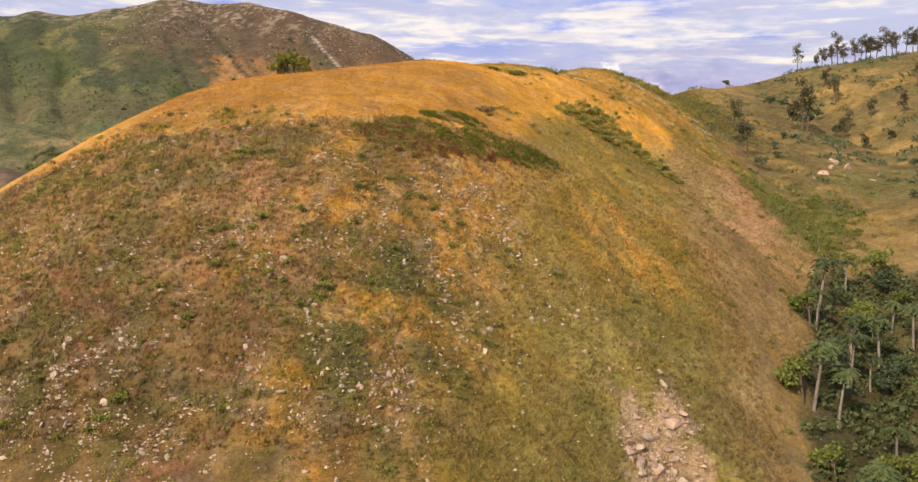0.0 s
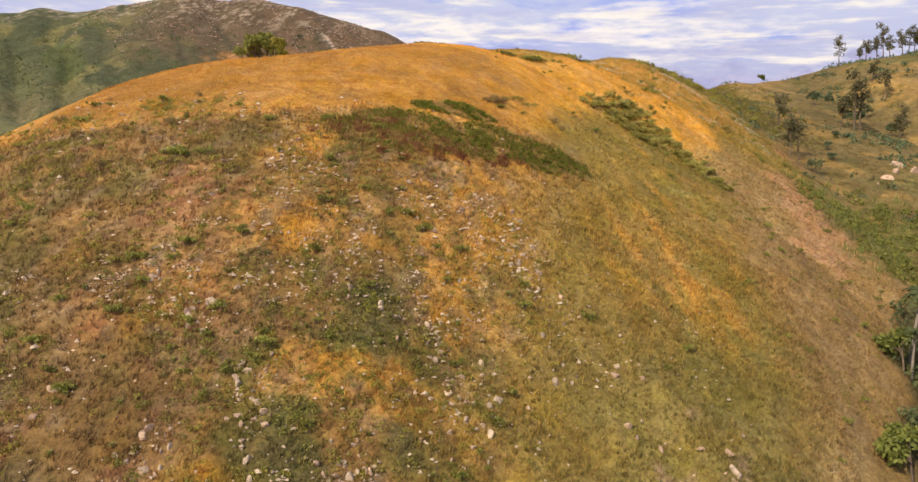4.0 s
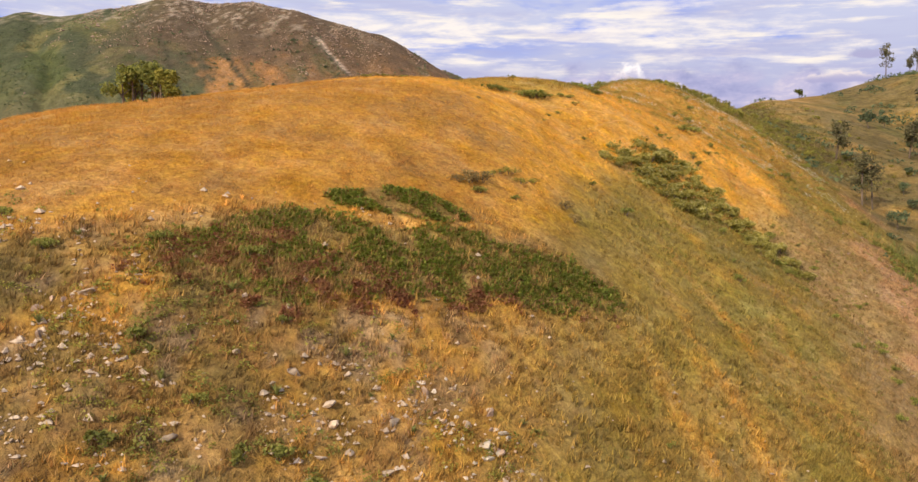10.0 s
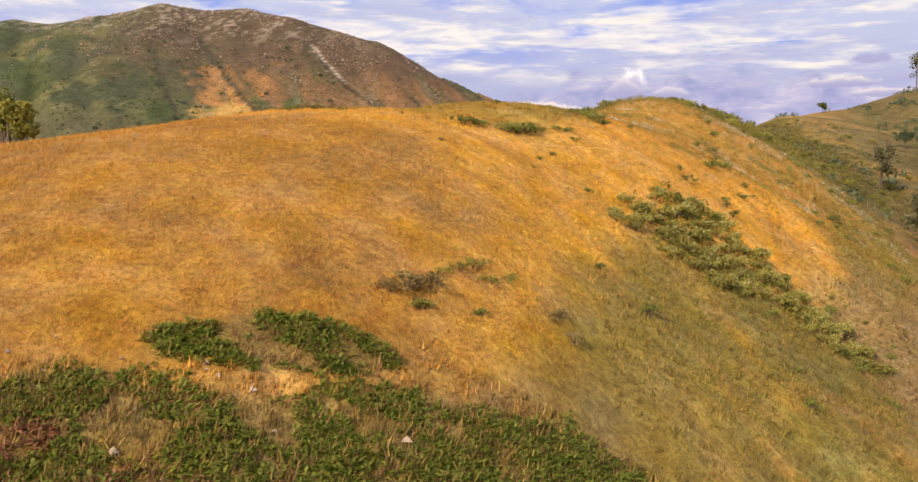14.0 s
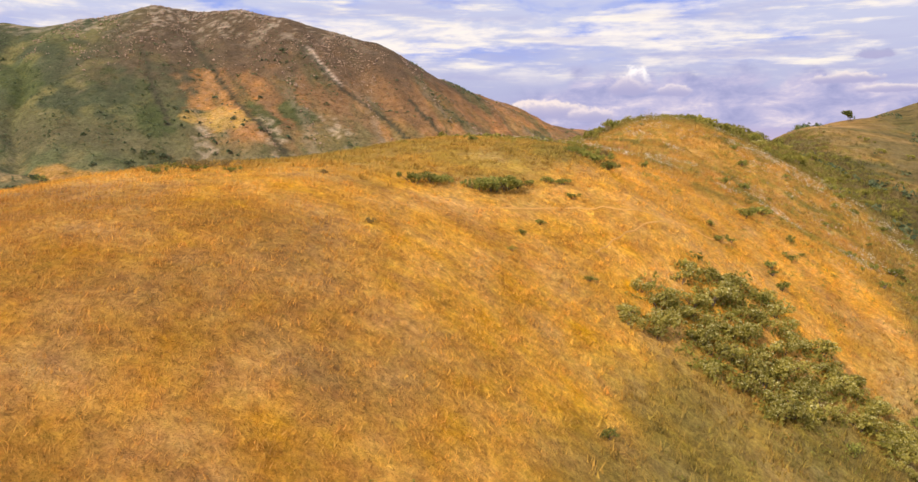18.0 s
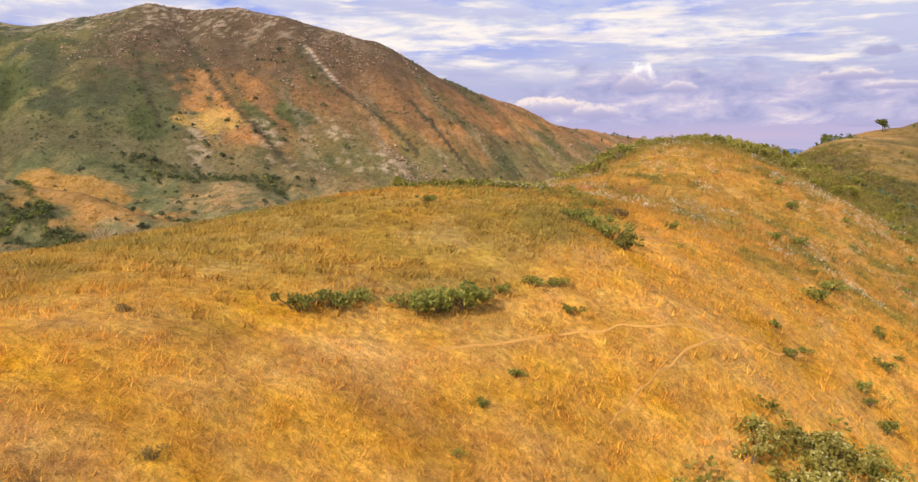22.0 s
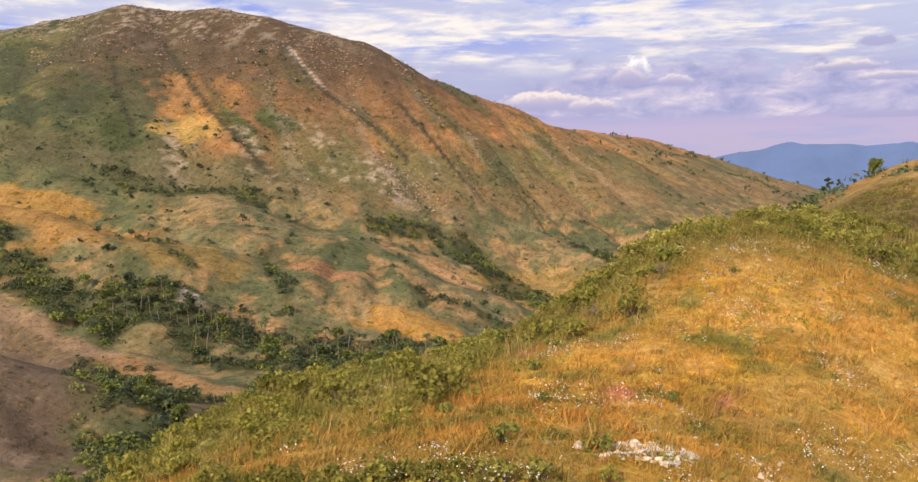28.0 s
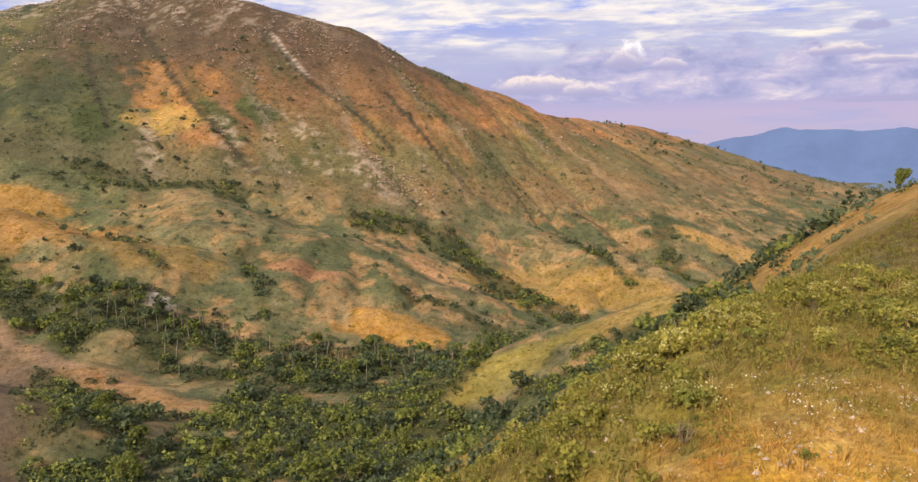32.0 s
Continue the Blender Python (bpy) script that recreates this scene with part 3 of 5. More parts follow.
def cover_colour(X, Y, Z, slope):
    """The ground's colour: what grows or lies there, with haze and some shade painted in."""
    C = np.empty((*X.shape, 3))
    X0, X = X, far_x(X, Y)

    def lay(colour, mask):
        nonlocal C
        C += (np.array(colour) - C) * np.clip(mask, 0, 1)[..., None]

    n1, n2, n3 = fbm(X / 60, Y / 60, 240, 5), fbm(X / 18, Y / 18, 241, 4), fbm(X / 5, Y / 5, 242, 4)
    near = sstep(420, 380, Y)
    # valley and far hills
    C[:] = (.175, .145, .05)
    lay((.105, .115, .038), sstep(-.22, .16, n1 + .5 * n2))
    lay((.33, .205, .06), sstep(.1, .3, fbm(X / 45, Y / 45, 243, 4) + .2 * n2) * sstep(160, 110, Z) * .8)
    lay((.10, .105, .036), sstep(.15, .3, fbm(X / 26, Y / 26, 247, 4)) * .7)
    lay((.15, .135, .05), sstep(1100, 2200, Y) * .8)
    f1, f2, f3 = fbm(X / 16, Y / 11, 270, 4), fbm(X / 9, Y / 7, 271, 4), np.abs(fbm((X + .3 * Y) / 34, (Y - .3 * X) / 34, 272, 3))
    lay((.36, .19, .05), sstep(.16, .25, f1) * sstep(140, 100, Z) * .7)
    lay((.085, .095, .035), sstep(.14, .24, f2) * .65)
    lay((.07, .075, .028), sstep(.035, .012, f3) * .7)
    # the mountain: brown face, grey stone streaks down it, dark rocky top, green left shoulder with cloud shade painted
    # in
    U = X + .55 * (Y - 1085)
    mt = sstep(95, 150, Z + 10 * n1) * sstep(780, 850, Y)
    streak = fbm(U / 13 + n2 * .6, Y / 170, 244, 4)
    lay((.19, .105, .048), mt)
    lay((.36, .17, .052), mt * sstep(-.12, .3, fbm(U / 50, Y / 120, 245, 4) + .3 * n2) * sstep(265, 190, Z) * sstep(-300, -150, X) * .9)
    lay((.40, .18, .055), mt * sstep(-60, 60, X - .3 * (Y - 1000) + 40 * n2) * sstep(-.35, .15, n1 + streak) * .9)
    # left side: green growth, its colour darkened further to stand for cloud shade
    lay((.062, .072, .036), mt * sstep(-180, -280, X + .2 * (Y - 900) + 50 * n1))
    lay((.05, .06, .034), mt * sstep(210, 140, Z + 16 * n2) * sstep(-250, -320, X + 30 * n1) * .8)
    lay((.15, .135, .05), mt * sstep(-200, -320, X) * sstep(.05, .3, fbm(X / 33, Y / 33, 248, 4)) * sstep(150, 200, Z) * .8)
    lay((.15, .135, .052), mt * sstep(185, 135, Z + 22 * n1 + 16 * n2) * .75)
    lay((.12, .12, .05), mt * sstep(.0, .25, fbm(U / 30, Y / 50, 249, 4)) * sstep(230, 160, Z) * .55)
    # lower left: olive green, with the cloud shade put into the colour too
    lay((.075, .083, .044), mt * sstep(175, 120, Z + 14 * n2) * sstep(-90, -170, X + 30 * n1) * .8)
    # orange slope, brightened in its colour like a sunlit gap in the cloud shade
    lay((.42, .195, .055), mt * blob(X, Y, -232, 915, 36, 46, 30, .8, 7, 16) * .75)
    lay((.42, .26, .06), mt * blob(X, Y, -222, 872, 30, 16, 10, .9, 9, 12) * .7)
    lay((.085, .09, .036), mt * sstep(.2, .42, fbm(U / 24, Y / 90, 246, 4)) * .65)
    for cx, cy, rx, ry, turn in ((-425, 900, 18, 50, 40), (-275, 852, 16, 26, 30), (-352, 905, 24, 16, 10), (-156, 895, 24, 12, -30), (-205, 795, 55, 7, 5), (-105, 826, 12, 24, 40), (-186, 880, 10, 30, 40)):
        lay((.06, .075, .026), mt * blob(X, Y, cx, cy, rx, ry, turn, .55, 30 + int(cx) % 40, 12) * .9)
    lay((.30, .23, .165), mt * sstep(.22, .5, streak + .3 * n3) * sstep(290, 170, Z) * .35)
    for cx, cy, rx, ry, turn in ((-220, 826, 10, 26, 35), (-165, 850, 9, 44, 35), (-35, 845, 42, 18, -35), (-62, 850, 26, 12, -35), (-110, 870, 10, 40, 30)):
        lay((.42, .325, .23), mt * blob(X, Y, cx, cy, rx, ry, turn, .9, 70 + int(cx) % 40, 9) * sstep(-.1, .25, n3 + .4 * streak) * .6)
    lay((.10, .068, .043), mt * sstep(195, 262, Z + 34 * n2 + 14 * n3) * sstep(-420, -330, X) * .92)
    lay((.31, .25, .19), mt * sstep(.12, .34, n3 + .4 * n2) * sstep(262, 300, Z + 14 * n2) * .8)
    lay((.42, .32, .25), mt * trailband(X, Y, [(-176, 1010), (-149, 983), (-132, 966)], 5, n2))
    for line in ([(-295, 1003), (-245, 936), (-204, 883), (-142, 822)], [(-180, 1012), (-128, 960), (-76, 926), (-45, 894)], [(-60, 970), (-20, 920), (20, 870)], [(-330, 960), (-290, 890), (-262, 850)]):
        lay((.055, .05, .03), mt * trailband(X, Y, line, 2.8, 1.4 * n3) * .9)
    # the valley's distance haze, painted into the colours: greyer and a little bluer
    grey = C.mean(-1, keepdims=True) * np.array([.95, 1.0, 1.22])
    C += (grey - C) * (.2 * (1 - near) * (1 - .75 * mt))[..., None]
    # bright grass slopes, bare scars and the dirt road hill of the valley
    for cx, cy, rx, ry, turn, col, k in ((-240, 700, 60, 40, -12, (.31, .165, .046), .75), (-165, 680, 42, 24, -10, (.26, .16, .048), .65), (-300, 756, 50, 14, 0, (.38, .20, .05), .7), (-22, 650, 34, 18, -10, (.36, .19, .045), .8), (60, 752, 40, 16, -15, (.32, .19, .05), .7),
                                         (125, 755, 40, 20, -20, (.31, .19, .05), .7), (-80, 690, 30, 10, -10, RED_SOIL, .7), (2, 745, 24, 7, -15, DIRT, .9), (78, 735, 16, 9, 0, DIRT, .7), (-143, 632, 9, 7, 0, PALE, .9), (-190, 622, 8, 7, 0, PALE, .9),
                                         (15, 545, 60, 16, 15, (.24, .19, .045), .8), (100, 548, 35, 14, 0, (.27, .19, .055), .8), (60, 770, 60, 26, -10, (.30, .185, .055), .6), (240, 880, 50, 20, -20, (.44, .26, .08), .7)):
        lay(col, k * blob(X, Y, cx, cy, rx, ry, turn, .45, 20 + int(cx) % 50, 14) * (1 - near))
    road = trailband(X, Y, ROAD, 5, .8 * n2 + .1)
    lay((.16, .11, .065), .9 * blob(X, Y, -205, 570, 75, 30, -30, .5, 61, 16))
    lay((.25, .165, .105), .9 * road)
    lay((.29, .165, .075), .85 * blob(X, Y, -122, 546, 44, 11, -28, .5, 60, 9) * sstep(-.2, .2, n2 + .2))
    lay((.125, .088, .062), .95 * bare_hill(X, Y))
    lay((.10, .092, .042), .8 * bare_hill(X, Y) * sstep(.08, .3, fbm(X / 20, Y / 12, 276, 4)))
    lay((.22, .155, .11), .7 * bare_hill(X, Y) * sstep(.16, .3, fbm(X / 9, Y / 9, 277, 4)))
    # ground under the valley's trees is laid nearly black
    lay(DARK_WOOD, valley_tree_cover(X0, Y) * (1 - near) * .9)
    # the near hill
    h = near
    lay(OLIVE, h)
    front = sstep(16, -6, X - .28 * (Y - 118) + 6 * n2) * sstep(150, 136, Y)
    lay((.33, .19, .06), h * front)
    lay((.285, .185, .06), h * front * sstep(-.05, .3, n2 + .35 * n3 + .25 * blob(X, Y, -4, 98, 20, 18, 0, .3, 61, 8)))
    lay((.25, .155, .06), h * front * sstep(-8, -26, X + .15 * (Y - 100) + 8 * n2) * .8)
    lay((.155, .135, .045), h * front * sstep(-14, -30, X + 6 * n2) * sstep(.05, .3, fbm(X / 6, Y / 6, 266, 4)) * .7)
    lay(RED_SOIL, h * front * sstep(.05, .3, fbm(X / 7, Y / 7, 250, 4) + .5 * blob(X, Y, -33, 88, 9, 13, 15, .3, 62, 5) - .27) * sstep(-5, -20, X) * .8)
    lay((.56, .30, .06), h * front * sstep(.04, .32, fbm(X / 9, Y / 6, 251, 4) + .36 * sstep(100, 120, Y) - .03) * sstep(-32, -14, X) * .85)
    lay((.165, .13, .045), h * front * sstep(.1, .36, fbm(X / 4, Y / 4, 252, 4)) * .6)
    lay((.38, .26, .16), h * front * sstep(.34, .5, fbm(X / 3, Y / 3, 253, 4)) * .3)
    m1, m2 = fbm(X / 1.7, Y / 1.7, 262, 3), fbm(X / 2.6, Y / 2.6, 263, 3)
    lay((.16, .10, .045), h * front * sstep(.12, .4, m1) * .7)
    lay((.40, .24, .09), h * front * sstep(.16, .42, m2) * .55)
    lay((.44, .32, .2), h * front * sstep(.4, .56, m1 - .3 * m2 + .2 * sstep(.1, .4, fbm(X / 6, Y / 6, 253, 4))) * .4)
    lay((.145, .14, .045), h * front * blob(X, Y, 0, 90, 23, 15, 0, .6, 71, 7) * sstep(-.2, .12, fbm(X / 4, Y / 4, 267, 4)) * .8)
    lay((.115, .12, .036), h * front * blob(X, Y, 2, 94, 20, 20, 0, .6, 72, 7) * sstep(.1, .3, fbm(X / 2.2, Y / 2.2, 268, 3)) * .7)
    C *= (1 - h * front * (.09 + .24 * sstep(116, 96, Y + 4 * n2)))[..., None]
    lay((.37, .215, .065), h * front * sstep(124, 128, Y + 2 * n2) * sstep(-4, -12, X) * .85)
    flank = sstep(8, 22, X - .28 * (Y - 118)) * (1 - hill_gold(X, Y))
    lay((.31, .20, .052), h * flank * sstep(-.2, .2, n2))
    lay((.225, .18, .045), h * flank * sstep(.08, .35, fbm(X / 9, Y / 9, 254, 4)) * .6)
    lay((.40, .24, .06), h * flank * sstep(.1, .35, m2 + .4 * n2) * .5)
    lay((.20, .175, .045), h * flank * sstep(.2, .42, m1) * .5)
    lay((.60, .315, .06), h * flank * sstep(.12, .32, fbm((X + .5 * Y) / 3, (Y - .5 * X) / 14, 264, 3)) * sstep(44, 30, X) * sstep(118, 130, Y) * .5)
    lay((.17, .15, .045), h * flank * sstep(130, 110, Y + 6 * n2) * .7)
    lay((.27, .175, .08), h * flank * sstep(34, 48, X - .1 * (Y - 150) + 4 * n2) * sstep(210, 190, Y) * .75)
    lay((.38, .22, .11), h * blob(X, Y, 64, 182, 5, 22, -5, .8, 63, 5) * .8)
    lay((.46, .24, .12), h * blob(X, Y, 77, 228, 5, 7, 0, .4, 64, 4))
    lay((.36, .25, .16), h * blob(X, Y, 26, 99, 5.5, 8, 0, .9, 65, 2.2) * .8)
    lay((.48, .36, .2), h * .8 * blob(X, Y, 51, 163, 4, 3, 0, .4, 66, 3))
    # back of the hill
    g = hill_gold(X, Y) * h
    lay(GOLD_C, g)
    lay(STRAW, g * sstep(.05, .4, fbm(X / 9, Y / 4, 255, 4)) * .12)
    lay((.46, .225, .05), g * sstep(.12, .42, fbm(X / 11, Y / 11, 256, 4)) * .6)
    lay((.25, .16, .05), g * sstep(.1, .4, fbm(X / 1.8, Y / 1.8, 265, 3)) * np.maximum(.25, blob(X, Y, 1, 156, 4.5, 2.2, -15, .5, 99, 2)) * .75)
    lay((.40, .245, .07), g * sstep(-6, -18, X + 4 * n2) * sstep(139, 131, Y + 3 * n2) * .75)
    lay((.42, .21, .047), g * sstep(178, 158, Y + 5 * n2) * sstep(16, 2, X) * .7)
    b = back_slope(X, Y) * g
    lay((.40, .25, .05), b * .6)
    lay((.34, .235, .05), b * sstep(-.15, .25, n2 + .5 * n3) * .75)
    lay((.235, .19, .04), b * sstep(-12, -40, X - .3 * (Y - 200) + 10 * n2) * .8)
    lay((.25, .20, .05), b * sstep(.08, .35, fbm(X / 6, Y / 6, 257, 4)) * .6)
    lay((.30, .215, .055), g * sstep(204, 222, Y + 5 * n2) * (.45 + .45 * sstep(-.1, .3, n3)))
    lay((.46, .26, .06), g * sstep(210, 224, Y + 4 * n2) * .5)
    lay((.60, .30, .065), g * sstep(206, 220, Y) * sstep(.12, .3, fbm(X / 4, Y / 3, 273, 4)) * .6)
    lay((.16, .165, .04), g * sstep(204, 216, Y) * sstep(.16, .34, fbm(X / 2.4, Y / 2, 274, 3)) * .75)
    crest = sstep(222, 236, Y) * h
    west = sstep(2, -10, X - between(Y, [200, 240, 256, 287, 316, 352], [0, 26, 35, 54, 78, 100]) + 4 * n2)
    lay((.205, .185, .046), crest * west)
    lay((.27, .225, .055), crest * west * sstep(-.05, .25, n3))
    lay((.52, .30, .07), crest * (1 - west) * sstep(.0, .25, fbm(X / 5, Y / 5, 258, 4)) * sstep(70, 50, X) * .8)
    lay((.22, .175, .045), sstep(246, 258, Y + 5 * n3) * h * sstep(96, 80, X) * .9)
    lay((.14, .135, .035), sstep(256, 266, Y) * h * sstep(0, .3, fbm(X / 6, Y / 6, 261, 4)) * sstep(96, 80, X) * .8)
    right = sstep(66, 84, X) * sstep(170, 200, Y) * h
    lay((.15, .112, .042), right)
    lay((.12, .108, .036), right * sstep(.05, .35, fbm(X / 16, Y / 16, 259, 4)) * .8)
    lay((.33, .205, .062), right * sstep(.14, .4, fbm(X / 14, Y / 10, 260, 4)) * .6)
    lay((.42, .23, .065), right * sstep(340, 376, Y + 14 * n2) * sstep(135, 112, X + 8 * n2) * .6)
    lay((.12, .12, .035), .6 * h * blob(X, Y, 80, 194, 9, 16, -15, .8, 67, 5))
    for cx, cy, r in ((23, 228.3, .9), (28.2, 227.5, .8), (19, 238.5, .7)):
        lay((.5, .22, .11), h * blob(X, Y, cx, cy, r, r, 0, .3, 68, 2))
    lay((.26, .19, .055), bracken(X, Y) * .8)
    for k, line in enumerate(TRAILS):
        lay((.66, .37, .10), (.22 if k < 3 else .4) * trail(X, Y, line, .3 if k < 3 else .5, k) * h)
    # likewise very dark under the trees of the gully
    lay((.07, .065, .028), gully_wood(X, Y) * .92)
    return C * (1 + .16 * n3)[..., None]


HEDGES = [[(-24, 694), (8, 690), (38, 680)], [(-192, 692), (-168, 672), (-148, 658)], [(92, 836), (108, 795), (126, 760)], [(-12, 802), (20, 772), (50, 746), (76, 692)], [(-330, 742), (-300, 700), (-262, 664)], [(-120, 700), (-96, 668), (-90, 640)]]
ROAD = [(-300, 600), (-240, 614), (-206, 595), (-180, 580), (-150, 563), (-130, 553)]
TRAILS = [[(-12, 170), (2, 175), (8, 178.3), (12, 181), (16, 184.3), (21.3, 188.4), (27, 192), (33, 197)], [(21.3, 188.4), (18, 188.6), (15, 189), (12, 192)], [(19, 181), (23, 187), (27, 192)],
          [(30, 193), (40, 208), (47, 224), (52, 240), (60, 258)]]


def graded(lo, hi, runs, grow=1.11):
    """Grid lines: runs of even steps, then steps that grow to the far ends."""
    v = []
    for a, b, s in runs:
        v += list(np.arange(a, b - s * .3, s))
    v.append(runs[-1][1])
    s = runs[-1][2]
    while v[-1] < hi:
        s *= grow
        v.append(v[-1] + s)
    s, head = runs[0][2], [v[0]]
    while head[-1] > lo:
        s *= grow
        head.append(head[-1] - s)
    return np.array(head[:0:-1] + v)


def sheet(name, co, quads, material, colours=None, layer="cover", smooth=True):
    me = bpy.data.meshes.new(name)
    me.vertices.add(len(co))
    me.vertices.foreach_set("co", np.ascontiguousarray(co, float).ravel())
    k = quads.shape[1]
    me.loops.add(quads.size)
    me.loops.foreach_set("vertex_index", np.ascontiguousarray(quads).ravel().astype(np.int32))
    me.polygons.add(len(quads))
    me.polygons.foreach_set("loop_start", np.arange(0, quads.size, k, dtype=np.int32))
    me.polygons.foreach_set("use_smooth", np.full(len(quads), smooth))
    me.update()
    if colours is not None:
        at = me.color_attributes.new(layer, "FLOAT_COLOR", "POINT")
        c = np.ones((len(co), 4))
        c[:, :colours.shape[1]] = colours
        at.data.foreach_set("color", c.ravel())
    me.materials.append(material)
    return me


GX = graded(-4500, 4500, [(-520, -350, 4), (-350, -80, 3), (-80, -50, 1.6), (-50, 66, .8), (66, 130, 1.6), (130, 300, 3.5), (300, 520, 6)])
GY = graded(-800, 4500, [(40, 70, 3), (70, 262, .8), (262, 330, 1.6), (330, 440, 2.5), (440, 900, 3), (900, 1180, 4)])
XX, YY = np.meshgrid(GX, GY)
ZZ = height(XX, YY)
sy, sx = np.gradient(ZZ, GY, GX)
SLOPE = np.hypot(sx, sy)
nx, ny = len(GX), len(GY)
first = (np.arange(ny - 1)[:, None] * nx + np.arange(nx - 1)[None, :]).ravel()
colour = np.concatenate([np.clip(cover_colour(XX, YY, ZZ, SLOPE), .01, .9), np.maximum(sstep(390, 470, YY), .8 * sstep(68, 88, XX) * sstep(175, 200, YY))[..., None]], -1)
colour[..., :3] *= (1 - (.04 + .10 * sstep(215, 185, YY) + .13 * sstep(186, 160, YY) * sstep(16, 0, XX)) * hill_gold(XX, YY) * sstep(300, 260, YY) * sstep(-62, -50, XX))[..., None]  # ground painted darker for the shade and soil between tufts, most near left
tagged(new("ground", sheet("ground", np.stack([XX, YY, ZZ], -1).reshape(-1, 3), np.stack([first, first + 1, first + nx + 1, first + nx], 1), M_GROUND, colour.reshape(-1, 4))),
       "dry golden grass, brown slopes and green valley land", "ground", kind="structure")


def far_range(name, dist, az0, az1, base, tops, tint, seed, label):
    """A range of hills, a ridge with a front slope; its haze is a painted, glowing tint."""
    n, m = 160, 10
    az = np.radians(np.linspace(az0, az1, n))
    top = np.interp(np.degrees(az), [t[0] for t in tops], [t[1] for t in tops]) + 16 * fbm(np.degrees(az) * .6, 0 * az, seed, 5)
    co = []
    for j in range(m):
        f = j / (m - 1)
        d = dist - 500 * (1 - f) + 60 * fbm(np.degrees(az) * .9, 0 * az + f * 3, seed + 5, 3)
        co.append(np.stack([d * np.sin(az), d * np.cos(az) + 200, base + (top - base) * f ** 1.3 + 14 * f * (1 - f) * fbm(np.degrees(az) * 1.5, 0 * az + 4 * f, seed + 9, 4)], -1))
    co = np.concatenate(co)
    i = (np.arange(m - 1)[:, None] * n + np.arange(n - 1)[None, :]).ravel()
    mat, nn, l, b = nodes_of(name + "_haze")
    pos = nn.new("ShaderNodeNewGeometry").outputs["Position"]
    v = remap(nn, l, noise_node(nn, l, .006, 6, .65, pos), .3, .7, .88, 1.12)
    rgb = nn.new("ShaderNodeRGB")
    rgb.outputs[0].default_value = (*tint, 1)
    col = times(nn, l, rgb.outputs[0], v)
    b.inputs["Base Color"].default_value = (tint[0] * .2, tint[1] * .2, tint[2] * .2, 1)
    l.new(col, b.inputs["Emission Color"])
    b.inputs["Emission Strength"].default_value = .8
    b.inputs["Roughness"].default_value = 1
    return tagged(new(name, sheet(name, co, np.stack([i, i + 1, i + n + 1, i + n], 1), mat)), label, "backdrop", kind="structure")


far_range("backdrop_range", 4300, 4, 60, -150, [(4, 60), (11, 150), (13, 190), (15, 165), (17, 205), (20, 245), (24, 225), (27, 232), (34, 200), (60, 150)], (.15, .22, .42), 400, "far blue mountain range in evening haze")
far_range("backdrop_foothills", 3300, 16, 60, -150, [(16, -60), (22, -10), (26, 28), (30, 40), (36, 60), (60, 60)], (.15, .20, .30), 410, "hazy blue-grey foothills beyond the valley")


# ---- how plants, stones and their parts are made ---------------------------


def unit(v):
    return v / (np.linalg.norm(v, axis=-1, keepdims=True) + 1e-9)


def joined(pieces):
    """Several (corners, faces) as one."""
    co, fa, k = [], [], 0
    for c, f in pieces:
        co.append(c)
        fa.append(f + k)
        k += len(c)
    return np.concatenate(co), np.concatenate(fa)


def leaves(at, size, rng, out=None, long=1.7, lift=.3):
    """Small pointed leaves round the given points, each a four-cornered blade turned its own way."""
    n = len(at)
    nor = unit(rng.normal(size=(n, 3)) + (0 if out is None else 1.1 * out) + np.array([0, 0, lift]))
    a = unit(np.cross(nor, rng.normal(size=(n, 3))))
    b = np.cross(nor, a)
    s = size * rng.uniform(.6, 1.35, (n, 1))
    co = np.stack([at - a * s * long * .5, at - b * s * .5 + a * s * .1, at + a * s * long * .5 - nor * s * .15, at + b * s * .5 + a * s * .1], 1).reshape(-1, 3)
    return co, np.arange(4 * n).reshape(n, 4)


def crown(lobes, n, size, rng, long=1.6, shell=.55, flat=.8):
    """Leaves over uneven lobes (x, y, z, radius), with gaps between them."""
    w = np.array([l[3] ** 2 for l in lobes])
    pick = rng.choice(len(lobes), n, p=w / w.sum())
    L = np.array(lobes)[pick]
    d = unit(rng.normal(size=(n, 3)))
    r = L[:, 3] * (shell + (1 - shell) * rng.random(n) ** .5) * (1 + .22 * np.sin(d[:, 0] * 5 + L[:, 0] * 3) * np.cos(d[:, 2] * 4 + L[:, 1]))
    at = L[:, :3] + d * r[:, None] * np.array([1, 1, flat])
    return leaves(at, size, rng, d, long)


def tube(path, radii, sides=6):
    """A tapered stem along a path."""
    path, rings = np.array(path, float), []
    for k, p in enumerate(path):
        t = unit(path[min(k + 1, len(path) - 1)] - path[max(k - 1, 0)])
        a = unit(np.cross(t, (0.31, .95, .05)))
        b = np.cross(t, a)
        an = np.linspace(0, 2 * np.pi, sides, endpoint=False)[:, None]
        rings.append(p + radii[k] * (a * np.cos(an) + b * np.sin(an)))
    co, f = np.concatenate(rings), []
    for k in range(len(path) - 1):
        for j in range(sides):
            f.append((k * sides + j, k * sides + (j + 1) % sides, (k + 1) * sides + (j + 1) % sides, (k + 1) * sides + j))
    return co, np.array(f)


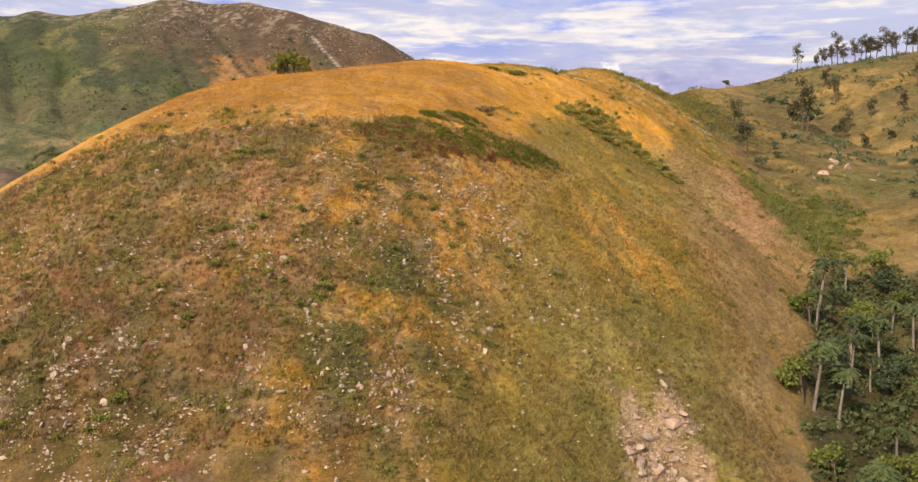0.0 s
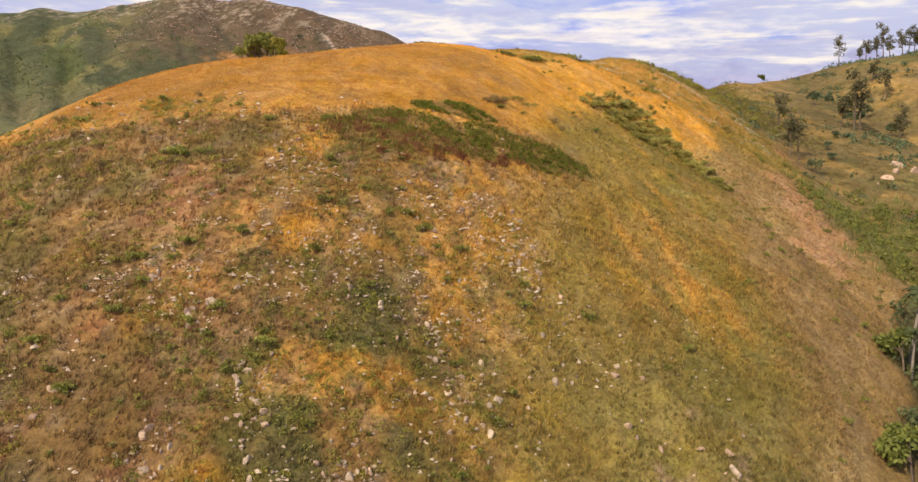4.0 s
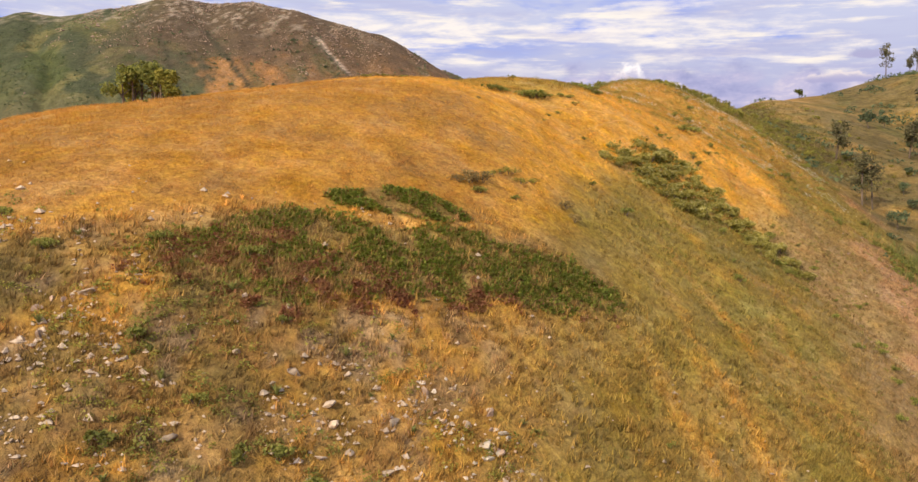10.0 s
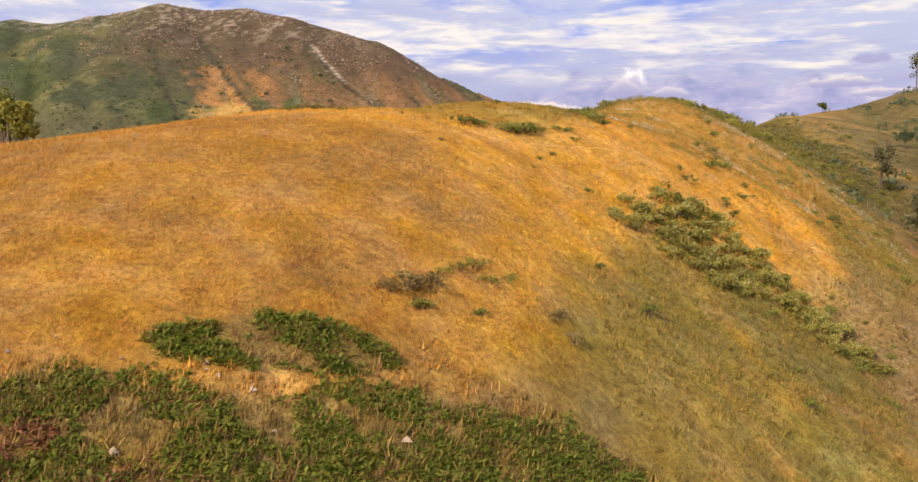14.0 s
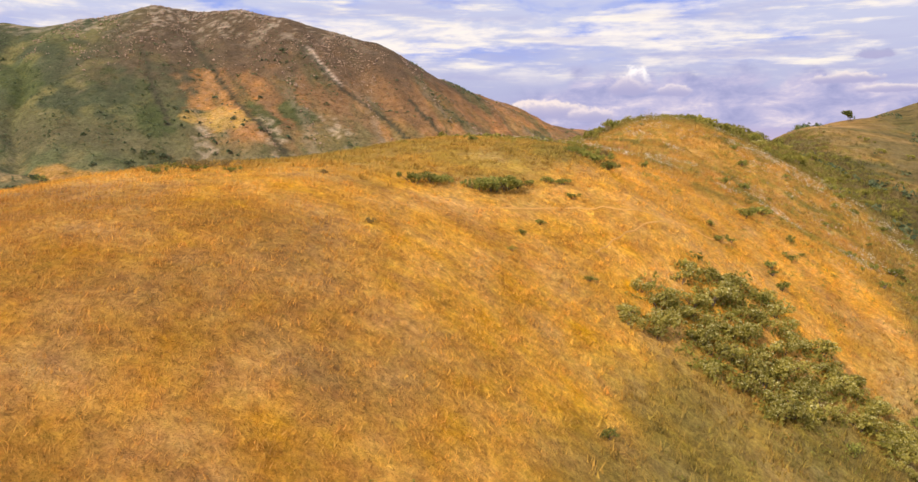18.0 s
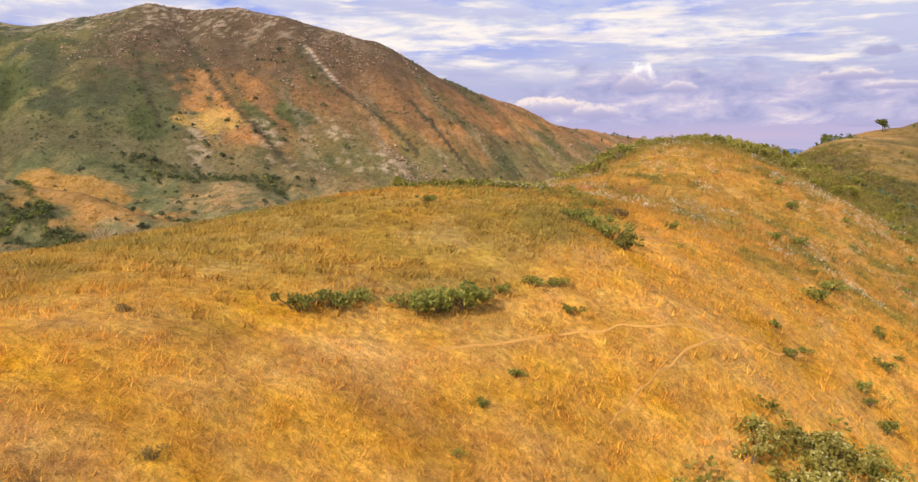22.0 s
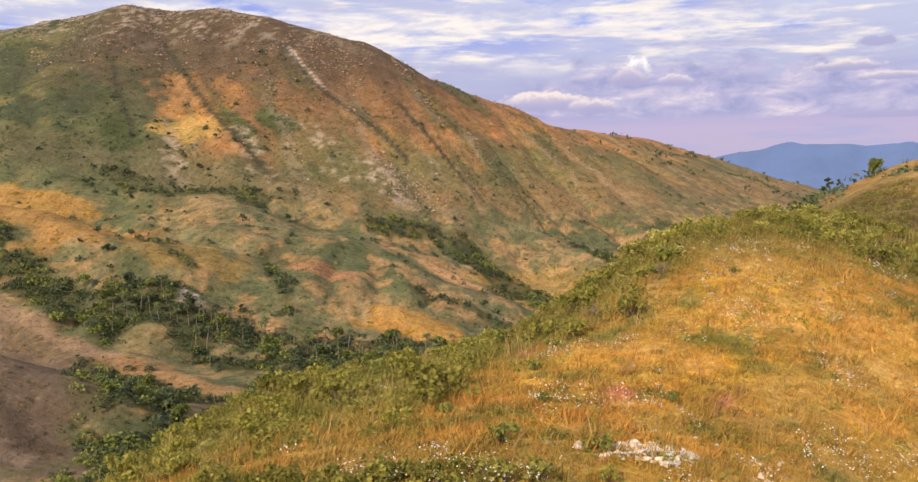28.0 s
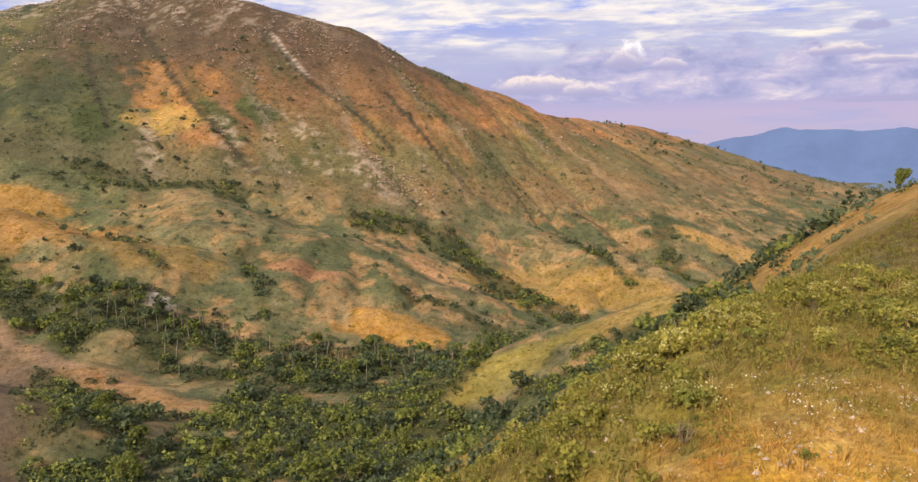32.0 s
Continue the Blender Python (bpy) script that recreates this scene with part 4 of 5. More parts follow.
def part(name, pieces, material, parent, label="", smooth=False):
    co, fa = pieces
    ob = new(name, sheet(name, co, fa, material, smooth=smooth))
    ob.parent = parent
    if label:
        tagged(ob, label)
    return ob


def empty(name, label, category, group=""):
    return tagged(new(name), label, category, group)


def drop_proto(ob):
    for o in (*ob.children_recursive, ob):
        bpy.data.objects.remove(o)


def ground_z(x, y):
    return float(height(np.array([x]), np.array([y]))[0])


def put(protos, spots, rng, low=.8, high=1.2, sink=.08, lean=3.0):
    """Copies of some kinds of a thing at spots (x, y) or (x, y, scale)."""
    zs = height(np.array([s[0] for s in spots], float), np.array([s[1] for s in spots], float))
    for s, z in zip(spots, zs):
        k = s[2] if len(s) > 2 else rng.uniform(low, high)
        m = pose(s[0], s[1], float(z) - sink * k, rng.uniform(-lean, lean), rng.uniform(-lean, lean), rng.uniform(0, 360)) @ Matrix.Diagonal((k, k, k * rng.uniform(.88, 1.12), 1))
        copy_thing(protos[rng.integers(len(protos))], m)


def scatter(n, box, mask, rng, apart=0.0):
    """Up to n spots in a box (x0, x1, y0, y1), as thick as the mask says."""
    got = []
    grid = {}
    for _ in range(60):
        X, Y = rng.uniform(box[0], box[1], 4000), rng.uniform(box[2], box[3], 4000)
        keep = rng.random(4000) < mask(X, Y)
        for x, y in zip(X[keep], Y[keep]):
            if apart:
                c = (int(x // apart), int(y // apart))
                if any((x - q[0]) ** 2 + (y - q[1]) ** 2 < apart ** 2 for i in (-1, 0, 1) for j in (-1, 0, 1) for q in grid.get((c[0] + i, c[1] + j), ())):
                    continue
                grid.setdefault(c, []).append((x, y))
            got.append((float(x), float(y)))
            if len(got) >= n:
                return got
    return got


# ---- kinds -----------------------------------------------------------------
def make_shrub(rng, wide, tall, leaf, n, size, label, flower=None, name="shrub", group=""):
    ob = empty(name, label, "shrub", group)
    lobes = [(rng.normal(0, .48) * wide, rng.normal(0, .48) * wide, tall * rng.uniform(.3, .85), wide * rng.uniform(.18, .42)) for _ in range(12)]
    stems = []
    for l in lobes[:6]:
        stems.append(tube([(l[0] * .15, l[1] * .15, -.15), (l[0] * .5, l[1] * .5, l[2] * .5), (l[0], l[1], l[2])], (.05, .035, .015), 5))
    part("stem", joined(stems), M_BARK, ob)
    part("foliage", crown(lobes, n, size, rng, flat=.8 * tall / wide), leaf, ob)
    if flower is not None:
        k = n // 4
        P = np.array(lobes)[rng.integers(len(lobes), size=k)]
        d = unit(rng.normal(size=(k, 3)) + (0, 0, 1.2))
        part("blossom", leaves(P[:, :3] + d * P[:, 3:4] * 1.02 * np.array([1, 1, .8 * tall / wide]), size * .75, rng, d, 1.1), flower, ob, "pale cream flower heads")["kind"] = "stuff"
    return ob


def make_tree(rng, tall, wide, leaf, n, size, label, trunks=1, name="tree", bare=.3, group=""):
    ob = empty(name, label, "tree", group)
    wood, lobes = [], []
    for t in range(trunks):
        bx, by = (0, 0) if trunks == 1 else (rng.normal(0, .12) * wide, rng.normal(0, .12) * wide)
        r = tall * .022 + .03
        top = (bx + rng.normal(0, .06) * tall, by + rng.normal(0, .06) * tall, tall * .72)
        mid = ((bx + top[0]) / 2 + rng.normal(0, .03) * tall, (by + top[1]) / 2, tall * .36)
        wood.append(tube([(bx, by, -.4), (bx, by, .1 * tall), mid, top], (r * 1.25, r, r * .75, r * .3), 7))
        for _ in range(6 if trunks == 1 else 3):
            f = rng.uniform(bare, .68)
            p = np.array(mid) * (1 - abs(f - .36) / .4) + np.array(top if f > .36 else (bx, by, 0)) * (abs(f - .36) / .4)
            an, reach = rng.uniform(0, 6.28), wide * rng.uniform(.22, .42)
            q = p + np.array([math.cos(an) * reach, math.sin(an) * reach, tall * rng.uniform(.1, .24)])
            wood.append(tube([p, (p + q) / 2 + (0, 0, tall * .03), q], (r * .5, r * .36, r * .14), 5))
            lobes.append((*q, wide * rng.uniform(.15, .27)))
        lobes.append((*top, wide * rng.uniform(.2, .28)))
        lobes.append((top[0], top[1], tall * .86, wide * rng.uniform(.14, .2)))
    part("trunk", joined(wood), M_BARK, ob, smooth=True)
    part("crown", crown(lobes, n, size, rng), leaf, ob)
    return ob


def make_palm(rng, tall, fronds, segs, label, group=""):
    ob = empty("palm_tree", label, "palm tree", group)
    lx, ly = rng.normal(0, .05) * tall, rng.normal(0, .05) * tall
    part("trunk", tube([(0, 0, -.5), (lx * .2, ly * .2, tall * .35), (lx * .6, ly * .6, tall * .7), (lx, ly, tall)], (.26, .21, .18, .14), 7), M_PALM_TRUNK, ob, smooth=True)
    co, fa, k = [], [], 0
    for i in range(fronds):
        an = i * 2.4 + rng.normal(0, .2)
        up, length = rng.uniform(-.35, 1.1), rng.uniform(2.1, 3.0)
        d = np.array([math.cos(an), math.sin(an), 0])
        side = np.array([-math.sin(an), math.cos(an), 0])
        for s in range(segs):
            f0, f1 = s / segs, (s + 1) / segs
            p0, p1 = (np.array([lx, ly, tall]) + d * length * f * .85 + np.array([0, 0, (up * f - 1.25 * f * f) * length * .62]) for f in (f0, f1))
            for sgn in (-1, 1):
                w = .62 * math.sin(math.pi * (.12 + .8 * (f0 + f1) / 2)) * rng.uniform(.7, 1.2)
                tip = (p0 + p1) / 2 + d * .35 + sgn * side * w + np.array([0, 0, -w * rng.uniform(.5, 1.0)])
                co += [p0, p1, tip + d * .16, tip - d * .14]
                fa.append((k, k + 1, k + 2, k + 3))
                k += 4
    part("fronds", (np.array(co), np.array(fa)), M_PALM, ob)
    return ob


def make_pine(rng, tall, n, size, label, group=""):
    """A thin, open pine with bare lower trunk and tufted limbs."""
    ob = empty("pine_tree", label, "pine tree", group)
    lean = rng.normal(0, .05, 2) * tall
    line = [(0, 0, -.4), (lean[0] * .3, lean[1] * .3, tall * .4), (lean[0] * .7, lean[1] * .7, tall * .75), (lean[0], lean[1], tall * .97)]
    wood, lobes = [tube(line, (.2, .16, .1, .03), 6)], []
    for _ in range(18):
        f = rng.uniform(.36, .96)
        p = np.array([np.interp(f, (-.04, .4, .75, .97), [q[c] for q in line]) for c in range(2)] + [tall * f])
        an, reach = rng.uniform(0, 6.28), tall * rng.uniform(.08, .22) * (1.25 - f * .7)
        q = p + np.array([math.cos(an) * reach, math.sin(an) * reach, tall * rng.uniform(-.01, .07)])
        wood.append(tube([p, q], (.05, .02), 4))
        lobes.append((*q, tall * rng.uniform(.075, .13)))
        lobes.append((*((p + q) / 2 + (0, 0, .1)), tall * rng.uniform(.03, .05)))
    part("trunk", joined(wood), M_BARK, ob, smooth=True)
    part("needles", crown(lobes, n, size, rng, 2.2), M_PINE, ob)
    return ob


def make_agave(rng):
    """A rosette of stiff pointed leaves that share one keeled blade."""
    ob = empty("agave", "spiky green agave rosette on the stony slope", "agave", "agaves on the slope")
    co = np.array([(0, -.03, 0), (.22, -.055, .03), (.5, 0, -.01), (.22, .055, .03), (0, .03, 0), (.24, 0, -.005)])
    me = sheet("leaf", co, np.array([(0, 1, 5), (1, 2, 5), (2, 3, 5), (3, 4, 5), (4, 0, 5)]), M_AGAVE, smooth=False)
    for i in range(14):
        leaf = new("leaf", me)
        leaf.parent = ob
        leaf.matrix_basis = pose(0, 0, .02, 0, -rng.uniform(12, 75), i * 137.5) @ Matrix.Scale(rng.uniform(.8, 1.15), 4)
    return ob


def make_rock(rng, material, label, flat=.6, name="rock", group="rocks on the slope"):
    bm = bmesh.new()
    bmesh.ops.create_icosphere(bm, subdivisions=2, radius=.5)
    cuts = [(Vector(unit(rng.normal(size=3))), rng.uniform(.16, .4)) for _ in range(11)]
    for v in bm.verts:
        for nrm, d in cuts:
            over = v.co.dot(nrm) - d
            if over > 0:
                v.co -= nrm * over * .98
        v.co += Vector(rng.normal(0, .012, 3))
        v.co = Vector((v.co.x * 1.35, v.co.y * .95, v.co.z * flat + .04))
    me = bpy.data.meshes.new(name)
    bm.to_mesh(me)
    bm.free()
    me.materials.append(material)
    return tagged(new(name, me), label, "rock", group)


def make_dead_bush(rng):
    ob = empty("dead_bush", "leafless grey-brown bush with bare twigs", "shrub")
    t = []
    for i in range(16):
        an, r = rng.uniform(0, 6.28), rng.uniform(.3, 1.0)
        e = np.array([math.cos(an) * r, math.sin(an) * r, rng.uniform(.8, 1.7)])
        t.append(tube([(0, 0, -.1), e * .5 + rng.normal(0, .08, 3), e], (.04, .025, .008), 4))
        for _ in range(3):
            t.append(tube([e * .6, e * .6 + rng.normal(0, .3, 3) + (0, 0, .25)], (.02, .006), 4))
    part("twig", joined(t), M_TWIG, ob)
    return ob


# ---- rocks -----------------------------------------------------------------
def steep_front(X, Y):
    return sstep(18, -2, X - .28 * (Y - 118)) * sstep(130, 122, Y + .12 * (X + 10)) * sstep(-68, -58, X)


def rock_field(X, Y):
    n = fbm(X / 6, Y / 6, 253, 4)
    c = sstep(.0, .35, n) + .9 * blob(X, Y, 5, 116, 5, 8, 20, .4, 81, 4) + .7 * blob(X, Y, 3, 98, 9, 7, 0, .4, 82, 4) + .8 * blob(X, Y, -36, 80, 9, 9, 0, .4, 83, 4) + .7 * blob(X, Y, -23, 124, 9, 2.5, 0, .3, 84, 3) + .6 * blob(X, Y, -14, 108, 7, 9, 0, .4, 85, 4)
    return np.clip(c, 0, 1) * steep_front(X, Y)


def stones(name, spots, low, high, rng, material, label):
    """Countless small stones in one mesh: bent octahedra half sunk in the ground."""
    P = np.array(spots)
    n = len(P)
    z = height(P[:, 0], P[:, 1])
    s = rng.uniform(low, high, (n, 1, 1)) * (.6 + .8 * rng.random((n, 1, 1)) ** 3)
    base = np.array([(1, 0, 0), (0, 1, 0), (-1, 0, 0), (0, -1, 0), (0, 0, .7), (0, 0, -.6)], float)
    co = base[None] * s * rng.uniform(.6, 1.3, (n, 6, 3)) + rng.normal(0, .12, (n, 6, 3)) * s
    an = rng.uniform(0, 6.28, n)
    c, si = np.cos(an)[:, None], np.sin(an)[:, None]
    co = np.stack([co[..., 0] * c - co[..., 1] * si, co[..., 0] * si + co[..., 1] * c, co[..., 2]], -1) + np.stack([P[:, 0], P[:, 1], z + .1 * s[:, 0, 0]], -1)[:, None]
    tri = np.array([(0, 1, 4), (1, 2, 4), (2, 3, 4), (3, 0, 4), (1, 0, 5), (2, 1, 5), (3, 2, 5), (0, 3, 5)])
    fa = (tri[None] + 6 * np.arange(n)[:, None, None]).reshape(-1, 3)
    return tagged(new(name, sheet(name, co.reshape(-1, 3), fa, material, smooth=False)), label, "stones", kind="stuff")


rr = np.random.default_rng(11)
kinds = [make_rock(rr, M_ROCK if k < 6 else M_ROCK_WHITE, "pale weathered limestone rock in dry grass", rr.uniform(.45, .75)) for k in range(9)]
spots = [(x, y, .25 + 1.0 * rr.random() ** 2.6) for x, y in scatter(200, (-50, 30, 74, 134), lambda X, Y: rock_field(X, Y) ** 2 * sstep(-.15, .3, fbm(X / 1.6, Y / 1.6, 287, 2)), rr, .3)]
put(kinds[:6], spots, rr, sink=.02, lean=20)
spots = [(x, y, .35 + .5 * rr.random() ** 2) for x, y in scatter(60, (-1, 14, 112, 127), lambda X, Y: blob(X, Y, 6, 119.5, 2.6, 6.5, 32, .5, 98, 2.5), rr, .35)]
put(kinds[6:], spots, rr, sink=.02, lean=20)
crest_rocks = [make_rock(rr, M_ROCK_WHITE, "pale white rock lying on the grassy crest", rr.uniform(.4, .6), group="white rocks on the crest") for _ in range(3)]
put(crest_rocks, scatter(60, (16, 30, 216, 231), lambda X, Y: blob(X, Y, 22.9, 220.6, 2.3, 1.1, 10, .5, 86, 1.5), rr, .25), rr, .25, .85, .0, 25)
flank_rocks = [make_rock(rr, M_ROCK_PINK, "pinkish rock on the bare flank of the hill", rr.uniform(.45, .7), group="rocks on the flank") for _ in range(3)]
put(flank_rocks, scatter(40, (42, 75, 155, 215), lambda X, Y: blob(X, Y, 52, 163, 5, 4, 0, .4, 88, 3) + .3 * blob(X, Y, 62, 185, 7, 25, 0, .4, 89, 4), rr, .6), rr, .3, .8, .02, 14)
ribs = [make_rock(rr, M_ROCK if k % 2 else M_ROCK_PINK, "jagged pale rock rib standing out of the slope", rr.uniform(1.0, 1.5), "rock_rib", "rock ribs of the slope") for k in range(6)]
for cx, cy, spread, count in ((-15, 92, 1.6, 12), (-17, 94, 1.2, 7), (-22, 99, 1.2, 9), (-7, 88, 2.4, 18), (8, 119, 2.2, 16), (11, 115, 1.5, 8), (1, 100, 2.2, 14), (-2, 102, 1.8, 8), (-30, 81, 2.2, 16), (-22, 88, 1.5, 8), (-43, 90, 2.4, 14), (-43, 84, 2.2, 12), (-6, 105, 2.6, 10), (-12, 79, 2.2, 10), (-37, 80, 2.0, 10), (-32, 91, 2.0, 6), (-26, 103, 1.4, 9), (-31, 118, 1.2, 6), (-19, 120, 1.5, 8), (-10, 103, 2.0, 14), (-16, 94, 1.8, 10), (-22, 88, 1.8, 12), (-9, 91, 2.0, 14), (-15, 88, 2.0, 12), (-7, 87, 2.2, 14), (-10, 85, 2.4, 16), (2, 98.5, 2.4, 18), (0, 103.5, 1.8, 12), (5, 122, 2.0, 10), (7, 119.5, 1.6, 10), (9, 117, 1.4, 8), (18, 111, 2.4, 10), (10, 106, 2.2, 10)):
    put(ribs, [(cx + rr.normal(0, .55 * spread), cy + rr.normal(0, spread), .25 + .65 * rr.random() ** 2) for _ in range(count)], rr, sink=.12, lean=18)
stones("rib_rubble", [(cx + rr.normal(0, 1.6), cy + rr.normal(0, 2.4)) for cx, cy in ((-15, 92), (-22, 99), (-7, 88), (8, 119), (11, 115), (1, 100), (-30, 81), (-22, 88), (-43, 90), (-43, 84), (-6, 105), (-12, 79)) for _ in range(90)], .05, .22, rr, M_ROCK, "broken pale rubble round the rock ribs")
for k in ribs + kinds + crest_rocks + flank_rocks:
    drop_proto(k)

outcrop = empty("rock_outcrop", "broken pink and white rock outcrop on the slope", "rock")
outcrop.location = (26, 99, ground_z(26, 99))
for _ in range(64):
    r = make_rock(rr, M_ROCK_PINK if rr.random() < .6 else M_ROCK, "", rr.uniform(.5, .9), "boulder")
    for key in ("label", "category", "group"):
        if key in r:
            del r[key]
    dx, dy = rr.normal(0, 2.6), rr.normal(0, 3.8)
    k = .4 + 1.9 * rr.random() ** 2
    r.matrix_world = pose(26 + dx, 99 + dy, ground_z(26 + dx, 99 + dy) - .05, rr.uniform(-25, 25), rr.uniform(-25, 25), rr.uniform(0, 360)) @ Matrix.Scale(k, 4)
    r.parent, r.matrix_parent_inverse = outcrop, Matrix.Translation(-outcrop.location)
for n, (x, y, big, label) in enumerate(((110, 235, 3.6, "tall pale cliff boulder on the hillside"), (100, 228, 2.4, "pale boulder on the hillside"), (113, 226, 2.2, "pale boulder on the hillside"), (104, 232, 2.6, "brown cliff boulder in the grass"), (107, 238, 3.4, "brown cliff boulder in the grass"), (96, 224, 1.4, "small pale boulder on the hillside"), (117, 231, 2.0, "brown cliff boulder in the grass"))):
    r = make_rock(rr, M_ROCK_PINK, label, 1.0, "boulder", "cliff boulders")
    r.matrix_world = pose(x, y, ground_z(x, y) - .3, rr.uniform(-15, 15), rr.uniform(-15, 15), rr.uniform(0, 360)) @ Matrix.Diagonal((big, big * .8, big * 1.15, 1))


stones("stones", scatter(5200, (-60, 32, 72, 136), lambda X, Y: .03 + .97 * rock_field(X, Y) ** 2 * sstep(-.1, .3, fbm(X / 2, Y / 2, 287, 3)), rr), .07, .3, rr, M_ROCK, "small pale stones strewn over the steep slope")
stones("crest_stones", scatter(1500, (8, 62, 210, 262), lambda X, Y: .06 + sstep(.1, .4, fbm(X / 5, Y / 5, 280, 3)), rr), .06, .19, rr, M_ROCK, "small white stones in the crest's grass")
stones("outcrop_rubble", scatter(500, (17, 35, 88, 110), lambda X, Y: blob(X, Y, 26, 99, 5, 7, 0, .5, 90, 3), rr), .12, .4, rr, M_ROCK_PINK, "pink rubble round the outcrop")


def crags(X, Y):
    Z = height(X, Y)
    U = X + .55 * (Y - 1085)
    return (sstep(225, 275, Z) * .5 * sstep(-.1, .3, fbm(X / 20, Y / 20, 281, 3)) + .5 * sstep(.2, .45, fbm(U / 13, Y / 170, 244, 4)) * sstep(110, 150, Z) + blob(X, Y, -35, 850, 46, 22, -35, .5, 8, 14)) * sstep(105, 125, Z)


stones("mountain_boulders", scatter(4200, (-460, 160, 820, 1120), crags, rr), .35, 1.6, rr, M_ROCK_PINK, "grey boulders and scree on the mountain")

# ---- shrubs on the near hill -----------------------------------------------
rs = np.random.default_rng(21)
hedge = [make_shrub(rs, 1.05, .95, M_LEAF, 460, .12, "dense green bush in the line across the hill", name="bush", group="bushes across the hill") for _ in range(3)]
put(hedge, [(6.4, 180.2, .8), (7.6, 181.2, .9), (8.4, 182.4, .7), (10.9, 183.2, 1.0), (11.9, 184.0, 1.15), (12.9, 184.9, 1.15), (13.7, 186.0, .7), (14.6, 187.0, .5), (16.3, 188.6, .6), (17.4, 189.0, .6), (19.6, 200.6, .8), (20.6, 199.6, .9), (21.5, 198.2, 1.0), (22.2, 197.0, .85), (22.8, 199.4, .7), (20.2, 202.4, .7)], rs)
put(hedge, [(18.1, 187.2, .5), (15.2, 181.2, .4), (13.8, 178.4, .35), (18.2, 177.0, .45), (31.8, 195.8, .6), (33.4, 197.6, .5), (17.2, 161.2, .55), (10.0, 200.2, .6), (25.6, 227.4, .55), (-21.8, 123.6, .8), (-15.8, 126.2, .75), (5.2, 144.4, .7), (8.4, 146.2, .5), (-6.5, 173.5, .5), (-8.5, 172.4, .45), (-4.2, 173.6, .4), (-46.5, 133.5, .7), (-43.8, 132.2, .5), (-30.0, 160.0, .3)], rs)
def west_side(X, Y):
    far = sstep(251, 258, Y + 3 * fbm(X / 6, Y / 6, 286, 3)) * sstep(100, 88, X) * sstep(-12, 10, X - .45 * (Y - 240))
    return np.maximum(far, sstep(3, -2, X - between(Y, [215, 240, 256, 287, 316, 352], [2, 24, 33, 52, 78, 100]) + 2 * fbm(X / 5, Y / 5, 285, 3)) * sstep(218, 226, Y) * sstep(-35, -15, X - .45 * (Y - 240)))


olive_near = [make_shrub(rs, 1.1, 1.4, m, 300, .16, "tall leafy shrub on the crest above the valley", name="crest_shrub", group="shrubs of the crest") for m in (M_LEAF_OLIVE, M_LEAF, M_LEAF_OLIVE)]
flowering = [make_shrub(rs, 1.2, 1.2, M_LEAF_FLOWER, 560, .13, "olive shrub with pale cream flower heads", M_FLOWER, "flowering_shrub", "flowering shrubs") for _ in range(4)]


def shrub_patch(X, Y):
    return np.clip(blob(X, Y, 26, 178, 6, 4.2, 35, .6, 91, 3) + blob(X, Y, 33, 184, 7, 5, 30, .6, 92, 3) + blob(X, Y, 42, 183, 5.5, 4, -20, .6, 93, 3), 0, 1)


put(flowering, scatter(100, (18, 52, 166, 196), shrub_patch, rs, .95), rs, .6, 1.15)
put(olive_near, scatter(36, (14, 62, 246, 292), lambda X, Y: west_side(X, Y), rs, 1.5), rs, .6, 1.15)
put(flowering, scatter(14, (20, 60, 252, 284), lambda X, Y: west_side(X, Y), rs, 2.5), rs, .6, 1.1)
put(flowering, [(30.5, 264.5, 1.3), (32.5, 266, 1.5), (34.5, 267, 1.2), (36.5, 268.5, 1.4), (39, 270, 1.1), (46, 274, 1.3), (28.5, 262.5, 1.0), (52, 281, 1.0), (58, 283, .9), (41, 262, .8)], rs)
small = [make_shrub(rs, .7, .75, M_LEAF, 200, .13, "small dark green shrub among stones", name="small_shrub", group="small shrubs") for _ in range(4)]
put(small, scatter(150, (-66, 30, 74, 136), lambda X, Y: steep_front(X, Y) * sstep(.0, .3, fbm(X / 4, Y / 4, 282, 3) + .2 * blob(X, Y, -5, 98, 20, 18, 0, .3, 61, 8)), rs, .5), rs, .35, 1.3)
put(small, scatter(110, (14, 75, 110, 262), lambda X, Y: sstep(6, 14, X - .28 * (Y - 118)) * (.12 + .6 * sstep(.1, .35, fbm(X / 9, Y / 9, 283, 3))) * (1 - gully_wood(X, Y)), rs, 1.4), rs, .5, 1.2)
put(small, scatter(60, (8, 70, 205, 300), lambda X, Y: .15 + .7 * sstep(.1, .4, fbm(X / 7, Y / 7, 284, 3)), rs, 1.4), rs, .6, 1.5)
olive = [make_shrub(rs, 1.1, 1.3, M_LEAF_OLIVE, 270, .17, "tall olive-green shrub on the valley slope", name="olive_shrub", group="shrubs of the valley slope") for _ in range(4)]


put(olive, scatter(215, (-12, 80, 218, 300), lambda X, Y: west_side(X, Y) * .85, rs, 1.3), rs, .6, 1.3)
put(olive, scatter(20, (6, 24, 210, 222), lambda X, Y: blob(X, Y, 13, 215.5, 7, 1.3, 8, .3, 94, 3), rs, .8), rs, .5, .8)
